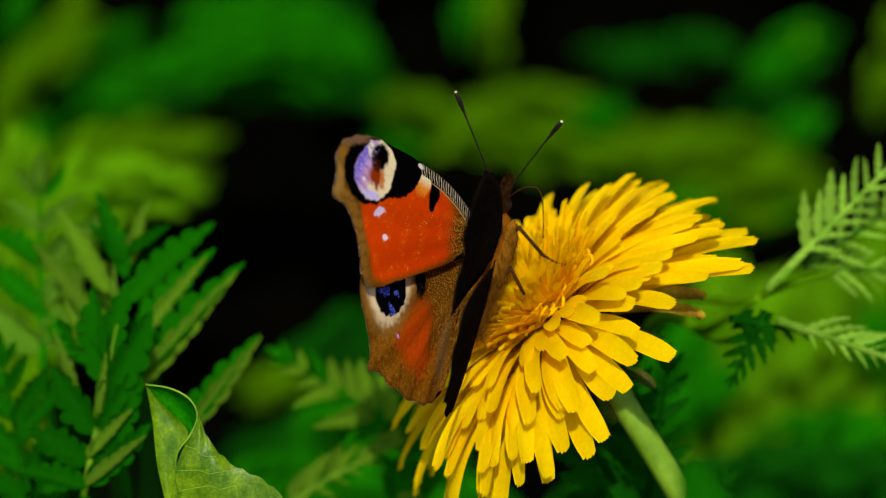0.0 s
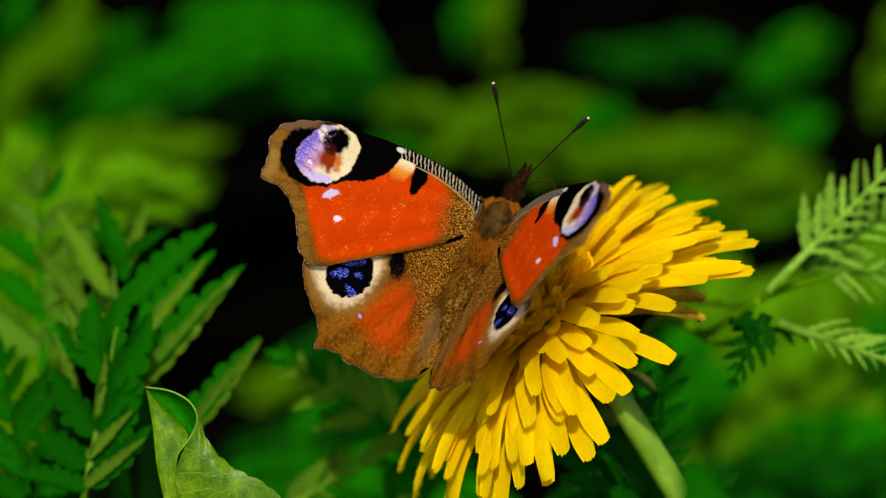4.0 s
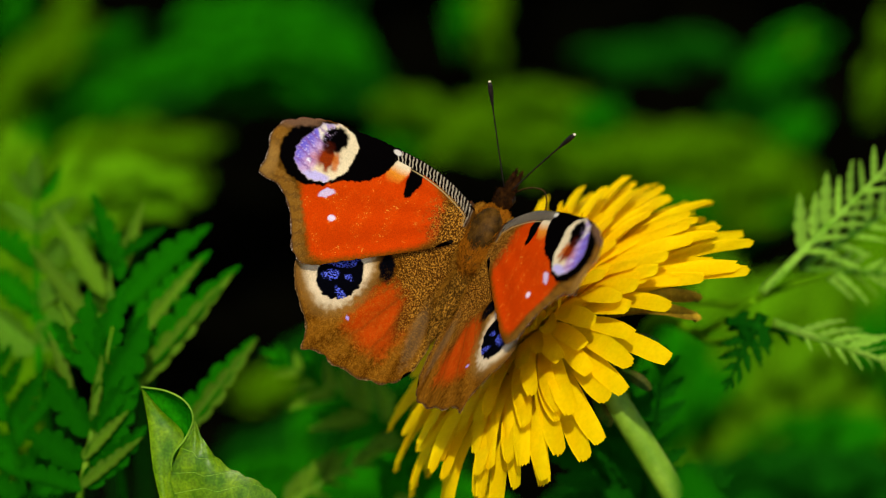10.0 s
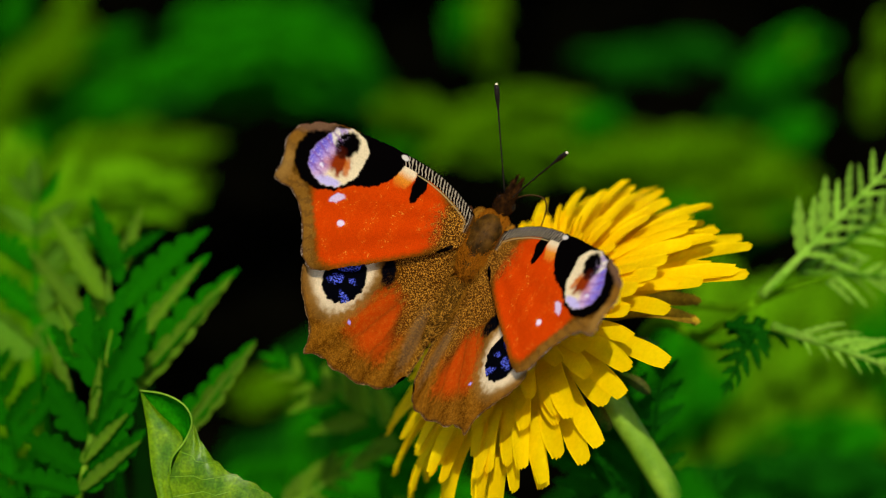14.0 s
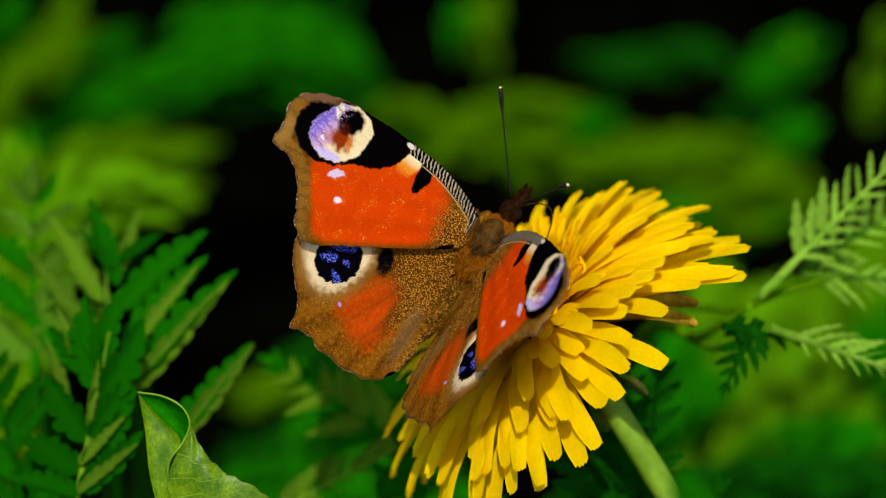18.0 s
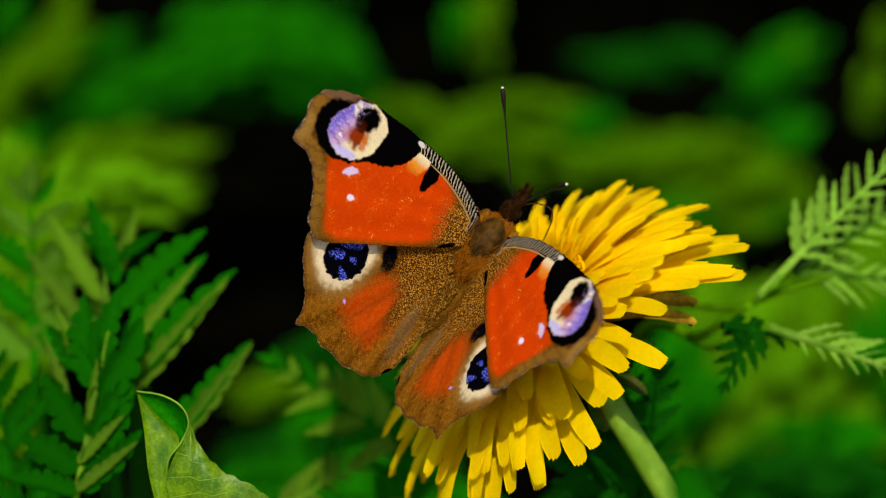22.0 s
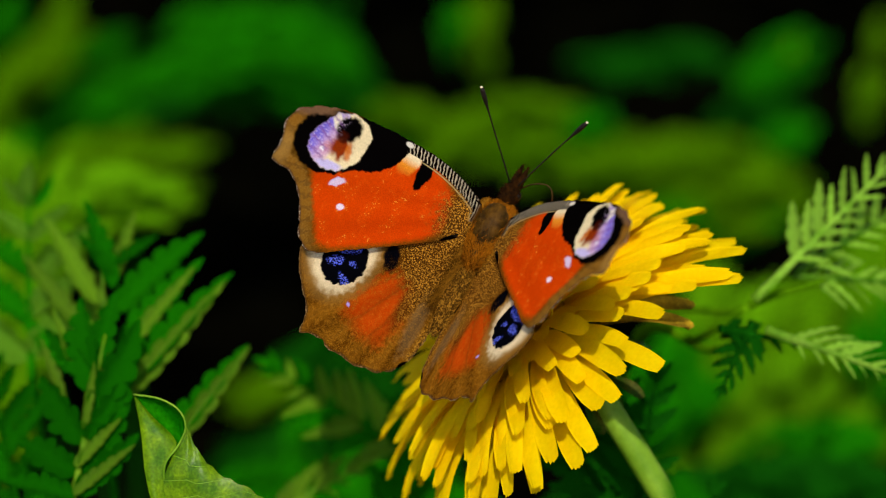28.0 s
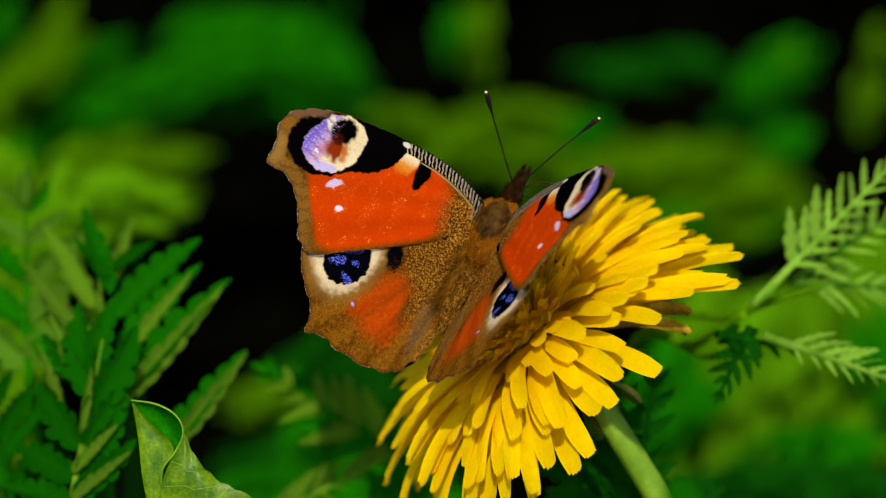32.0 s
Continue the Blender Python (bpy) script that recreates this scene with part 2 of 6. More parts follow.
def dandelion():
    base = thing("dandelion", "bright yellow dandelion in full bloom on a pale green stalk", "flower", at=(HEAD.x, HEAD.y, 0))
    turn = frame_of(AXIS.cross(RIGHT).normalized(), AXIS)
    place = Matrix.Translation(HEAD - Vector((HEAD.x, HEAD.y, 0))) @ turn
    mm = 0.001
    # receptacle and its green cup
    rows = []
    for i in range(9):
        s = i / 8
        r = [2.4, 4.2, 5.6, 6.2, 6.4, 6.6, 6.4, 4.0, 0.2][i]
        z = [-9.5, -9.0, -7.5, -5, -2.5, -0.5, 1.0, 2.6, 3.2][i]
        rows.append([(r * mm * math.cos(2 * math.pi * k / 20), r * mm * math.sin(2 * math.pi * k / 20), z * mm) for k in range(21)])
    cup = part("receptacle", sheet(rows, "receptacle"), BRACT, base, "green cup of the flower head")
    cup.matrix_local = place
    # bracts: inner ones upright, outer ones turned down
    rnd = random.Random(4)
    up = [strap(11 * mm, 2.6 * mm, radians(50), radians(75), 0.2, 50 + i) for i in range(2)]
    down = [strap(6.5 * mm, 1.7 * mm, radians(-75), radians(-10), 0.2, 60 + i) for i in range(3)]
    for i in range(13):
        b = part("bract", up[i % 2], BRACT, base)
        b.matrix_local = place @ pose(0, 0, 0, 0, 0, 360 * i / 13 + 9) @ Matrix.Translation((0, 5.2 * mm, -8 * mm))
    for i in range(10):
        b = part("bract", down[i % 3], BRACT, base)
        b.matrix_local = place @ pose(0, 0, 0, 0, 0, 360 * i / 10 + rnd.uniform(-8, 8)) @ Matrix.Translation((0, 4.2 * mm, -8.4 * mm))
    # ray florets, ring by ring from the rim inwards; the side towards the stalk is thin, with gaps between them
    rings = [  # count, base radius, base height, length, width, tip angle, root angle
        (36, 6.2, -0.5, 22.6, 2.75, -36, 0),
        (38, 5.8, 0.3, 22.2, 2.75, -31, 6),
        (38, 5.3, 1.0, 21.0, 2.7, -27, 11),
        (36, 4.8, 1.7, 19.8, 2.65, -22, 16),
        (34, 4.2, 2.2, 18.0, 2.6, -15, 22),
        (32, 3.5, 2.6, 15.2, 2.5, -2, 31),
        (26, 2.8, 2.9, 11.6, 2.2, 20, 44),
        (20, 2.0, 3.1, 8.6, 1.8, 54, 66),
        (14, 1.0, 3.2, 8.0, 1.6, 70, 80),
    ]
    for q, (cnt, rb, zb, L, W, tip, root) in enumerate(rings):
        kinds = [strap(L * mm * (1 + 0.06 * (i - 2)), W * mm * (1, 0.9, 1.08, 0.95, 1.03)[i], radians(tip + 5 * (i % 3 - 1)), radians(root), (-0.10, 0.05, 0.10, -0.06, 0.14)[i], 10 * q + i) for i in range(5)]
        for i in range(cnt):
            a = 360 * (i + 0.5 * (q % 2)) / cnt + rnd.uniform(-3.5, 3.5)
            thin = math.exp(-(((a - 212) / 22) ** 2) / 2)
            kind, gap = rnd.randrange(5), rnd.random()
            tilt = (rnd.uniform(-3, 3), rnd.uniform(-6, 6), rnd.uniform(-4, 4))
            if q < 5 and gap < (0.9, 0.65, 0.35, 0.2, 0.1)[q] * thin:
                continue
            p = part("petal", kinds[kind], PETAL if q < 6 else HEART, base)
            lift = 0.5 * min(q, 4) * max(0, math.cos(radians(a - 325))) + (8 * thin if q < 5 else 0)
            short = 1 - 0.07 * max(0, math.cos(radians(a - 305))) - 0.12 * math.exp(-(((a - 200) / 18) ** 2) / 2) - 0.05 * math.exp(-(((a - 246) / 22) ** 2) / 2) if cnt > 20 else 1.0
            p.matrix_local = place @ pose(0, 0, 0, 0, 0, a) @ Matrix.Translation((0, rb * mm, zb * mm)) @ pose(0, 0, 0, tilt[0] + lift, tilt[1], tilt[2]) @ Matrix.Diagonal((1, short, short, 1))
    # withered florets hanging under the rim
    old = [strap(14.5 * mm, 2.2 * mm, radians(-58), radians(-14), 0.3, 80 + i) for i in range(2)]
    for i, a in enumerate((259, 265, 253)):
        p = part("petal", old[i % 2], WITHERED, base, "withered brownish floret")
        p.matrix_local = place @ pose(0, 0, 0, 0, 0, a) @ Matrix.Translation((0, 5.4 * mm, -1.8 * mm)) @ pose(0, 0, 0, 4, 20 - 9 * i, 0)
    # dense young florets in the middle
    verts, faces = [], []
    tiny = [strap(1.0, 0.14, radians(-8), radians(12), 0.25, 300 + i) for i in range(4)]
    tiny = [([v.co.copy() for v in me.vertices], [tuple(p.vertices) for p in me.polygons]) for me in tiny]
    for i in range(420):
        r = 8.6 * math.sqrt((i + 0.5) / 420)
        m = pose(0, 0, 0, 0, 0, i * 137.508) @ Matrix.Translation((0, 0.55 * r * mm, (3.2 - 0.05 * r) * mm)) @ pose(0, 0, 0, 82 - 5.6 * r + rnd.uniform(-8, 8), rnd.uniform(-20, 20), rnd.uniform(-12, 12)) @ Matrix.Scale((7.2 + 0.35 * r) * mm * rnd.uniform(0.85, 1.12), 4)
        vs, fs = tiny[i % 4]
        k = len(verts)
        verts += [tuple(m @ v) for v in vs]
        faces += [tuple(k + j for j in f) for f in fs]
    rows = [[(r * mm * math.cos(w), r * mm * math.sin(w), (8.6 - 0.042 * r * r + 0.7 * noise.noise((1.1 * r * math.cos(w), 1.1 * r * math.sin(w), 0.0))) * mm) for w in (2 * math.pi * j / 48 for j in range(49))] for r in (0.05 + 0.5 * i for i in range(18))]
    k = len(verts)
    verts += [v for row in rows for v in row]
    faces += [(k + i * 49 + j, k + i * 49 + j + 1, k + (i + 1) * 49 + j + 1, k + (i + 1) * 49 + j) for i in range(17) for j in range(48)]
    me = bpy.data.meshes.new("floret_mat")
    me.from_pydata(verts, [], faces)
    mat_of = part("floret_mat", smooth(me), HEART, base, "dense mat of deep yellow young florets")
    mat_of.matrix_local = place
    tagged(mat_of, kind="stuff")
    # forked, curling stigmas in the middle
    stig = []
    for i in range(4):
        r2 = random.Random(90 + i)
        pts = [(0, 0, 0), (0.2, 0.3, 3), (0.6 * r2.uniform(-1, 1), 0.9, 5.4), (1.6, 1.9, 6.6), (2.4, 2.0, 5.9), (2.2, 1.5, 5.2)]
        stig.append(tube(curve([Vector(p) * mm for p in pts], 12), [0.22 * mm] * 11 + [0.1 * mm], "stigma", 5))
    for i in range(70):
        a, r = i * 137.5, 5.6 * math.sqrt((i + 0.5) / 70)
        s = part("stigma", stig[i % 4], HEART, base)
        s.matrix_local = place @ pose(0, 0, 0, 0, 0, a) @ Matrix.Translation((0, r * mm, 2.6 * mm)) @ pose(0, 0, 0, -7 * r, 0, rnd.uniform(0, 360))
    # hollow stalk, down to the soil
    root = Vector((HEAD.x, HEAD.y, 0))
    a = HEAD - AXIS * 0.009
    a = a - 0.0014 * RIGHT + 0.0026 * UP
    d = (0.49 * RIGHT - 0.78 * UP - 0.02 * BACK).normalized()
    pts = [a, a + d * 0.006, a + d * 0.015, a + d * 0.026, a + d * 0.06, Vector((a.x + 0.05, a.y + 0.01, 0.09)), Vector((a.x + 0.05, a.y + 0.01, -0.004))]
    me = tube([p - root for p in curve(pts, 40)], [0.0016 + 0.0004 * i / 39 for i in range(40)], "stalk", 14)
    part("stalk", me, STALK, base, "smooth pale green hollow stalk")


dandelion()


# ---- butterfly ----
def closed(points, n):
    P = [Vector((*p, 0)) for p in points]
    out = []
    m = len(P)
    for i in range(n):
        s = i / n * m
        k = int(s)
        t = s - k
        a, b, c, d = (P[(k + j) % m] for j in (-1, 0, 1, 2))
        out.append(0.5 * (2 * b + (c - a) * t + (2 * a - 5 * b + 4 * c - d) * t * t + (3 * b - a - 3 * c + d) * t ** 3))
    return np.array([(p.x, p.y) for p in out])


def step(x, lo, hi):
    t = np.clip((x - lo) / (hi - lo), 0, 1)
    return t * t * (3 - 2 * t)


def inside(x, y, poly):
    """Signed distance to a closed outline, positive inside."""
    d = np.full(x.shape, 1e9)
    odd = np.zeros(x.shape, bool)
    m = len(poly)
    for i in range(m):
        (x0, y0), (x1, y1) = poly[i], poly[(i + 1) % m]
        ex, ey = x1 - x0, y1 - y0
        t = np.clip(((x - x0) * ex + (y - y0) * ey) / (ex * ex + ey * ey + 1e-12), 0, 1)
        d = np.minimum(d, np.hypot(x - x0 - t * ex, y - y0 - t * ey))
        if y0 != y1:
            odd ^= ((y0 > y) != (y1 > y)) & (x < ex * (y - y0) / (y1 - y0) + x0)
    return np.where(odd, d, -d)


def grain(x, y, f, seed):
    return np.array([noise.noise((a * f, b * f, seed)) for a, b in zip(x, y)])


def blob(x, y, cx, cy, rx, ry, turn=0.0):
    c, s = math.cos(radians(turn)), math.sin(radians(turn))
    u, v = (x - cx) * c + (y - cy) * s, -(x - cx) * s + (y - cy) * c
    return 1 - np.hypot(u / rx, v / ry)


def paint(col, mask, rgb):
    col += mask[:, None] * (np.array(rgb)[None, :] - col)


FORE = [(1.3, 2.4), (5.5, 3.8), (9.7, 4.5), (13.9, 4.6), (17.3, 4.5), (21.5, 4.2), (24.6, 3.9), (27.2, 3.3), (29.8, 2.2), (31.5, 0.9),
        (32.2, -0.8), (31.7, -2.6), (31.4, -4.1), (31.5, -5.6), (30.1, -6.1), (28.4, -6.1), (26.9, -6.9), (25.6, -7.9), (24.3, -9.6), (23.2, -11.4),
        (22.0, -12.8), (20.3, -13.5), (18.2, -12.9), (15.0, -11.0), (10.5, -8.4), (5.0, -5.2), (0.6, -2.0), (0.2, 0.8)]
HIND = [(0.2, 1.5), (5.0, -0.5), (10.0, -2.6), (15.0, -4.8), (19.0, -7.2), (21.2, -9.4), (20.9, -10.9), (19.9, -12.6), (18.3, -14.3), (16.8, -15.6),
        (15.5, -16.9), (15.1, -18.3), (14.6, -19.7), (12.9, -19.2), (11.2, -19.3), (9.4, -19.9), (7.4, -19.8), (5.6, -20.2), (3.4, -19.8), (1.6, -19.6),
        (-0.4, -18.6), (-1.9, -16.6), (-2.6, -13.4), (-2.5, -9.0), (-1.5, -4.0)]


def fore_drawing(x, y, edge):
    n1, n2, n3 = grain(x, y, 0.55, 1.0), grain(x, y, 1.7, 5.0), grain(x, y, 5.0, 9.0)
    wx, wy = x + 0.18 * n2 + 0.07 * n3, y + 0.18 * np.roll(n2, 7) + 0.07 * n3
    col = np.zeros((len(x), 3)) + np.array((0.085, 0.033, 0.003))
    paint(col, step(n2 + 0.7 * n3, -0.2, 0.5) * 0.6, (0.155, 0.066, 0.006))
    orange = inside(wx, wy, [(25.6, -4.6), (24.0, -7.3), (21.8, -9.9), (19.8, -12.2), (17.6, -12.1), (14.4, -10.3), (10.2, -7.9), (6.2, -5.4), (4.2, -3.5), (4.0, -0.6), (5.5, 1.6), (8.7, 3.0), (12.2, 3.6), (14.4, 3.2), (20.0, -1.5)])
    paint(col, step(orange + 0.3 * n3, -0.9, 0.1) * 0.55, (0.36, 0.075, 0.002))
    paint(col, step(orange + 0.25 * n3, -0.3, 0.7), (0.62, 0.048, 0.001))
    paint(col, step(orange, 0.0, 1.0) * step(n1 + 0.5 * n2, -0.1, 0.6) * 0.5, (0.70, 0.068, 0.002))
    paint(col, step(orange, 0.3, 0.8) * step(n3 + 0.6 * n2, 0.42, 0.6) * step(n1, 0.0, 0.35) * 0.7, (0.88, 0.30, 0.03))
    # gold-dusted root
    root = np.hypot(x - 1, y + 0.5)
    dust = step(6.8 - root + 1.8 * n2 + 1.8 * n3, 0.0, 4.0)
    paint(col, dust, (0.080, 0.028, 0.003))
    # pale notch, then black patch and bar
    notch = inside(wx, wy, [(15.0, 4.2), (11.9, 4.2), (12.0, 2.6), (12.6, 0.6), (14.6, -0.2), (15.4, 1.0)])
    paint(col, step(notch, -0.1, 0.5) * step(wy, 0.0, 1.8), (0.85, 0.28, 0.02))
    paint(col, step(notch, -0.1, 0.4) * step(wy, 1.6, 2.9), (0.84, 0.66, 0.38))
    ink = (0.0015, 0.001, 0.001)
    patch = inside(wx, wy, [(23.0, 4.8), (14.3, 5.0), (14.6, 2.9), (15.3, 1.0), (17.0, -0.8), (18.6, -1.5), (21.0, -2.4), (23.0, 0.0)])
    paint(col, step(patch, -0.12, 0.15), ink)
    bar = inside(wx, wy, [(12.2, 4.2), (10.4, 4.4), (9.8, 1.8), (10.5, -0.3), (11.4, -0.6), (12.0, 1.2)])
    paint(col, step(bar, -0.1, 0.15), ink)
    # eyespot
    disc = inside(wx, wy, [(29.9, 0.9), (30.4, -1.2), (29.8, -3.1), (27.7, -4.5), (24.9, -4.7), (22.4, -3.7), (20.8, -2.3), (19.7, 0.4), (20.2, 3.0), (22.4, 4.1), (25.9, 3.5), (28.2, 2.6)])
    paint(col, step(disc, -0.12, 0.12), ink)
    core = inside(wx, wy, [(27.7, 0.6), (28.2, -1.0), (27.8, -2.4), (26.6, -3.3), (24.6, -3.9), (22.2, -3.2), (20.3, -1.0), (20.2, 2.3), (21.6, 3.6), (24.0, 4.0), (26.4, 2.9)])
    eye = step(core, -0.1, 0.15)
    paint(col, eye, (0.86, 0.68, 0.38))
    out = x + 0.25 * y + 0.4 * n2
    paint(col, eye * step(out, 23.6, 25.0) * step(-y + 0.7 * (x - 25), -1.6, -0.6), (0.66, 0.40, 0.56))
    paint(col, eye * step(out + 0.5 * n3, 24.9, 26.8), (0.34, 0.22, 0.62))
    paint(col, eye * step(out + 0.4 * n2, 26.0, 27.4) * 0.85, (0.13, 0.10, 0.58))
    paint(col, eye * step(blob(wx, wy, 24.2, -3.2, 2.7, 0.8, -12), 0.0, 0.5), (0.60, 0.50, 0.78))
    paint(col, eye * step(blob(wx, wy, 25.2, -1.2, 1.9, 1.1, -30), 0.0, 0.8) * 0.8, (0.56, 0.20, 0.24))
    paint(col, eye * step(blob(wx, wy, 25.9, 2.2, 0.75, 1.7, -38), 0.0, 0.4), (0.86, 0.74, 0.56))
    paint(col, eye * step(blob(wx, wy, 23.6, -0.5, 2.1, 2.1, -40) + 0.2 * n2, 0.0, 0.6), (0.25, 0.028, 0.003))
    paint(col, eye * step(blob(wx, wy, 22.3, -0.6, 0.7, 1.5, -20), 0.0, 0.6) * 0.8, (0.62, 0.14, 0.008))
    paint(col, step(blob(wx, wy, 23.8, 1.95, 2.15, 1.85, -24) + 0.12 * n2, 0.0, 0.3), ink)
    paint(col, eye * step(blob(wx, wy, 24.1, 0.7, 1.3, 1.0, 0), 0.0, 0.6) * 0.85, (0.05, 0.006, 0.002))
    paint(col, step(blob(wx, wy, 25.9, -1.7, 0.4, 0.35), 0.0, 0.4), (0.9, 0.80, 0.86))
    paint(col, eye * step(out, 24.6, 26.0) * step(n3 + 0.7 * n2, 0.25, 0.45) * 0.6, (0.78, 0.60, 0.80))
    streak = eye * step(np.sin(5.2 * y - 1.6 * x + 1.4 * n2 + n3), 0.2, 0.9) * step(x, 24.4, 25.8) * 0.65
    paint(col, streak, (0.24, 0.09, 0.30))
    # pale lilac dots
    paint(col, step(blob(wx, wy, 21.6, -4.4, 1.35, 0.62, -34), 0.0, 0.35), (0.75, 0.55, 0.72))
    paint(col, step(blob(wx, wy, 19.4, -6.9, 0.62, 0.5, -34), 0.0, 0.35), (0.85, 0.66, 0.75))
    # brown outer border, with fine bars across it
    outer = step(x - 0.42 * y, 24.0, 27.5)
    rim = step(2.0 - edge + 0.35 * n2, -0.2, 0.5) * outer * (1 - step(disc, -0.3, 0.1))
    paint(col, rim, (0.235, 0.098, 0.010))
    paint(col, rim * step(n3 + 0.5 * n1, 0.0, 0.5) * 0.5, (0.33, 0.17, 0.032))
    cross = np.arctan2(y + 2.0, x - 8.0)
    paint(col, rim * step(np.sin(70 * cross + 2 * n2), 0.2, 0.9) * 0.45, (0.09, 0.038, 0.009))
    paint(col, rim * step(blob(x, y, 31.0, -4.0, 2.2, 3.2), 0, 0.7) * 0.6, (0.36, 0.19, 0.04))
    paint(col, step(0.35 - edge + 0.15 * n3, 0.0, 0.3) * outer, (0.07, 0.03, 0.012))
    paint(col, step(0.12 - edge, 0, 0.08) * outer * step(n3, 0.0, 0.3), (0.55, 0.46, 0.36))
    paint(col, step(1.3 - edge + 0.3 * n2, 0, 0.6) * step(x, 25.5, 28) * step(y, 0.0, 1.5), (0.17, 0.085, 0.04))
    # barred leading edge
    lead = np.where(y > -0.4, edge, 9.0)
    band = step(1.45 - lead, 0, 0.12) * step(14.9 - x, 0, 0.3) * step(x, 0.8, 1.6)
    bars = step(np.sin(10.6 * (x + 0.45 * lead) + 2.2 * n2 + 0.6 * n3), 0.3, 0.7) * step(lead, 0.02, 0.1)
    paint(col, band, ink)
    paint(col, band * bars, (0.44, 0.36, 0.24))
    paint(col, step(0.12 - np.abs(lead - 1.62), 0, 0.08) * step(13.0 - x, 0, 2.0) * step(x, 0.8, 2.0), (0.42, 0.30, 0.12))
    paint(col, step(blob(x, y, 14.9, 4.1, 0.8, 0.4), 0, 0.4), (0.7, 0.62, 0.5))
    return col, 0.95 * dust * (1 - step(1.5 - lead, 0, 0.2))


def hind_drawing(x, y, edge):
    n1, n2, n3 = grain(x, y, 0.55, 21.0), grain(x, y, 1.7, 25.0), grain(x, y, 5.0, 29.0)
    wx, wy = x + 0.25 * n2 + 0.1 * n3, y + 0.25 * np.roll(n2, 7) + 0.1 * n3
    col = np.zeros((len(x), 3)) + np.array((0.092, 0.028, 0.001))
    paint(col, step(n2 + 0.6 * n1, -0.4, 0.8) * 0.4, (0.19, 0.064, 0.003))
    ray = np.arctan2(y - 1.0, x + 0.5)
    vein = step(np.sin(34 * ray + 1.2 * n1), 0.75, 1.0)
    paint(col, step(np.sin(34 * ray + 1.2 * n1) + 0.9 * n3 + 0.4 * n2, -1.3, 1.3) * 0.45 * step(-y, 6, 12), (0.33, 0.120, 0.006))
    # red-orange flush
    flush = inside(x + 0.8 * n2, y + 0.8 * n2, [(6.6, -7.4), (3.4, -8.4), (2.2, -12.5), (3.6, -16.4), (6.6, -16.2), (10.6, -14.6), (10.0, -12.0), (8.4, -9.0)])
    paint(col, step(flush + 0.5 * n3, -1.6, 1.2) * (0.85 + 0.15 * n1), (0.50, 0.045, 0.001))
    paint(col, step(flush, 0.0, 2.6) * step(n2 + 0.4 * n1, -0.3, 0.6) * 0.6, (0.50, 0.050, 0.002))
    paint(col, vein * 0.28 * step(-y, 5, 9), (0.085, 0.032, 0.004))
    # gold dust along the root and the inner margin
    gold = np.maximum(step(9.5 - np.hypot(x - 1, y + 2) + 1.5 * n2, 0, 4.5), step(blob(x, y, 2.6, -9, 2.1, 6.5, 6), 0, 0.6))
    paint(col, gold * 0.85, (0.060, 0.020, 0.002))
    n4 = grain(x, y, 7.0, 33.0)
    paint(col, step(blob(x, y, 0.0, -12.0, 1.7, 6.0, -4) + 0.3 * n2, 0, 0.6) * 0.4, (0.17, 0.125, 0.06))
    paint(col, step(-x + 0.5 * n2, 1.2, 2.2) * 0.8, (0.065, 0.026, 0.003))
    # pale ring round the eyespot, black beside it
    ring = inside(wx, wy, [(21.6, -9.3), (20.0, -11.2), (18.2, -13.0), (15.8, -14.4), (13.6, -14.4), (11.4, -13.0), (9.9, -10.4), (9.4, -6.8), (11.0, -4.6), (14.0, -4.4)])
    paint(col, step(ring, -1.3, 1.0) * 0.85, (0.33, 0.17, 0.035))
    paint(col, step(ring + 0.25 * n2, 0.1, 1.6) * step(x, 8.6, 11.5), (0.80, 0.62, 0.36))
    ink = (0.0015, 0.0015, 0.003)
    bead = step(blob(wx, wy, 8.6, -5.9, 1.45, 2.4, -24), 0.0, 0.4)
    paint(col, bead, ink)
    eye = step(blob(wx, wy, 14.5, -9.1, 3.5, 3.35, -22), 0.0, 0.07)
    paint(col, eye, ink)
    shine = np.max([step(blob(wx, wy, *at) + 0.3 * n2, 0.0, 0.35) for at in ((15.2, -7.4, 2.9, 1.1, -22), (15.8, -9.6, 1.5, 0.7, -22), (13.2, -11.3, 1.7, 0.6, 24), (13.2, -9.0, 0.7, 0.5, 0))], axis=0)
    paint(col, eye * shine * step(n3 + 0.6 * n4, -0.12, 0.12), (0.06, 0.09, 0.68))
    paint(col, eye * shine * step(n4 + 0.5 * n3, 0.15, 0.35) * 0.6, (0.24, 0.28, 0.80))
    paint(col, step(blob(wx, wy, 10.7, -13.7, 0.5, 0.3, 40) + 0.3 * n3, 0.1, 0.5), (0.42, 0.30, 0.72))
    paint(col, step(n4 + 0.4 * n2, 0.16, 0.34) * step(-y, 5, 9) * (1 - step(ring, -1.0, 0.0)) * 0.3, (0.46, 0.19, 0.015))
    # darker, ragged border
    rim = step(0.5 - edge + 0.2 * n2, 0, 0.5) * step(-y, 8, 12)
    paint(col, rim * 0.9, (0.035, 0.016, 0.006))
    paint(col, step(0.16 - edge, 0, 0.1) * step(n3, -0.1, 0.3) * step(-y, 8, 12), (0.26, 0.17, 0.08))
    dust = np.maximum(0.9 * gold, 0.8 * step(-x + 0.5 * n2, 1.0, 2.0))
    return col, np.maximum(dust, 0.16 * step(-y, 5, 9)) * (1 - 0.7 * step(flush, -0.8, 1.0)) * (1 - step(ring, -0.6, 0.2)) * (1 - bead)


DRAWN = {}


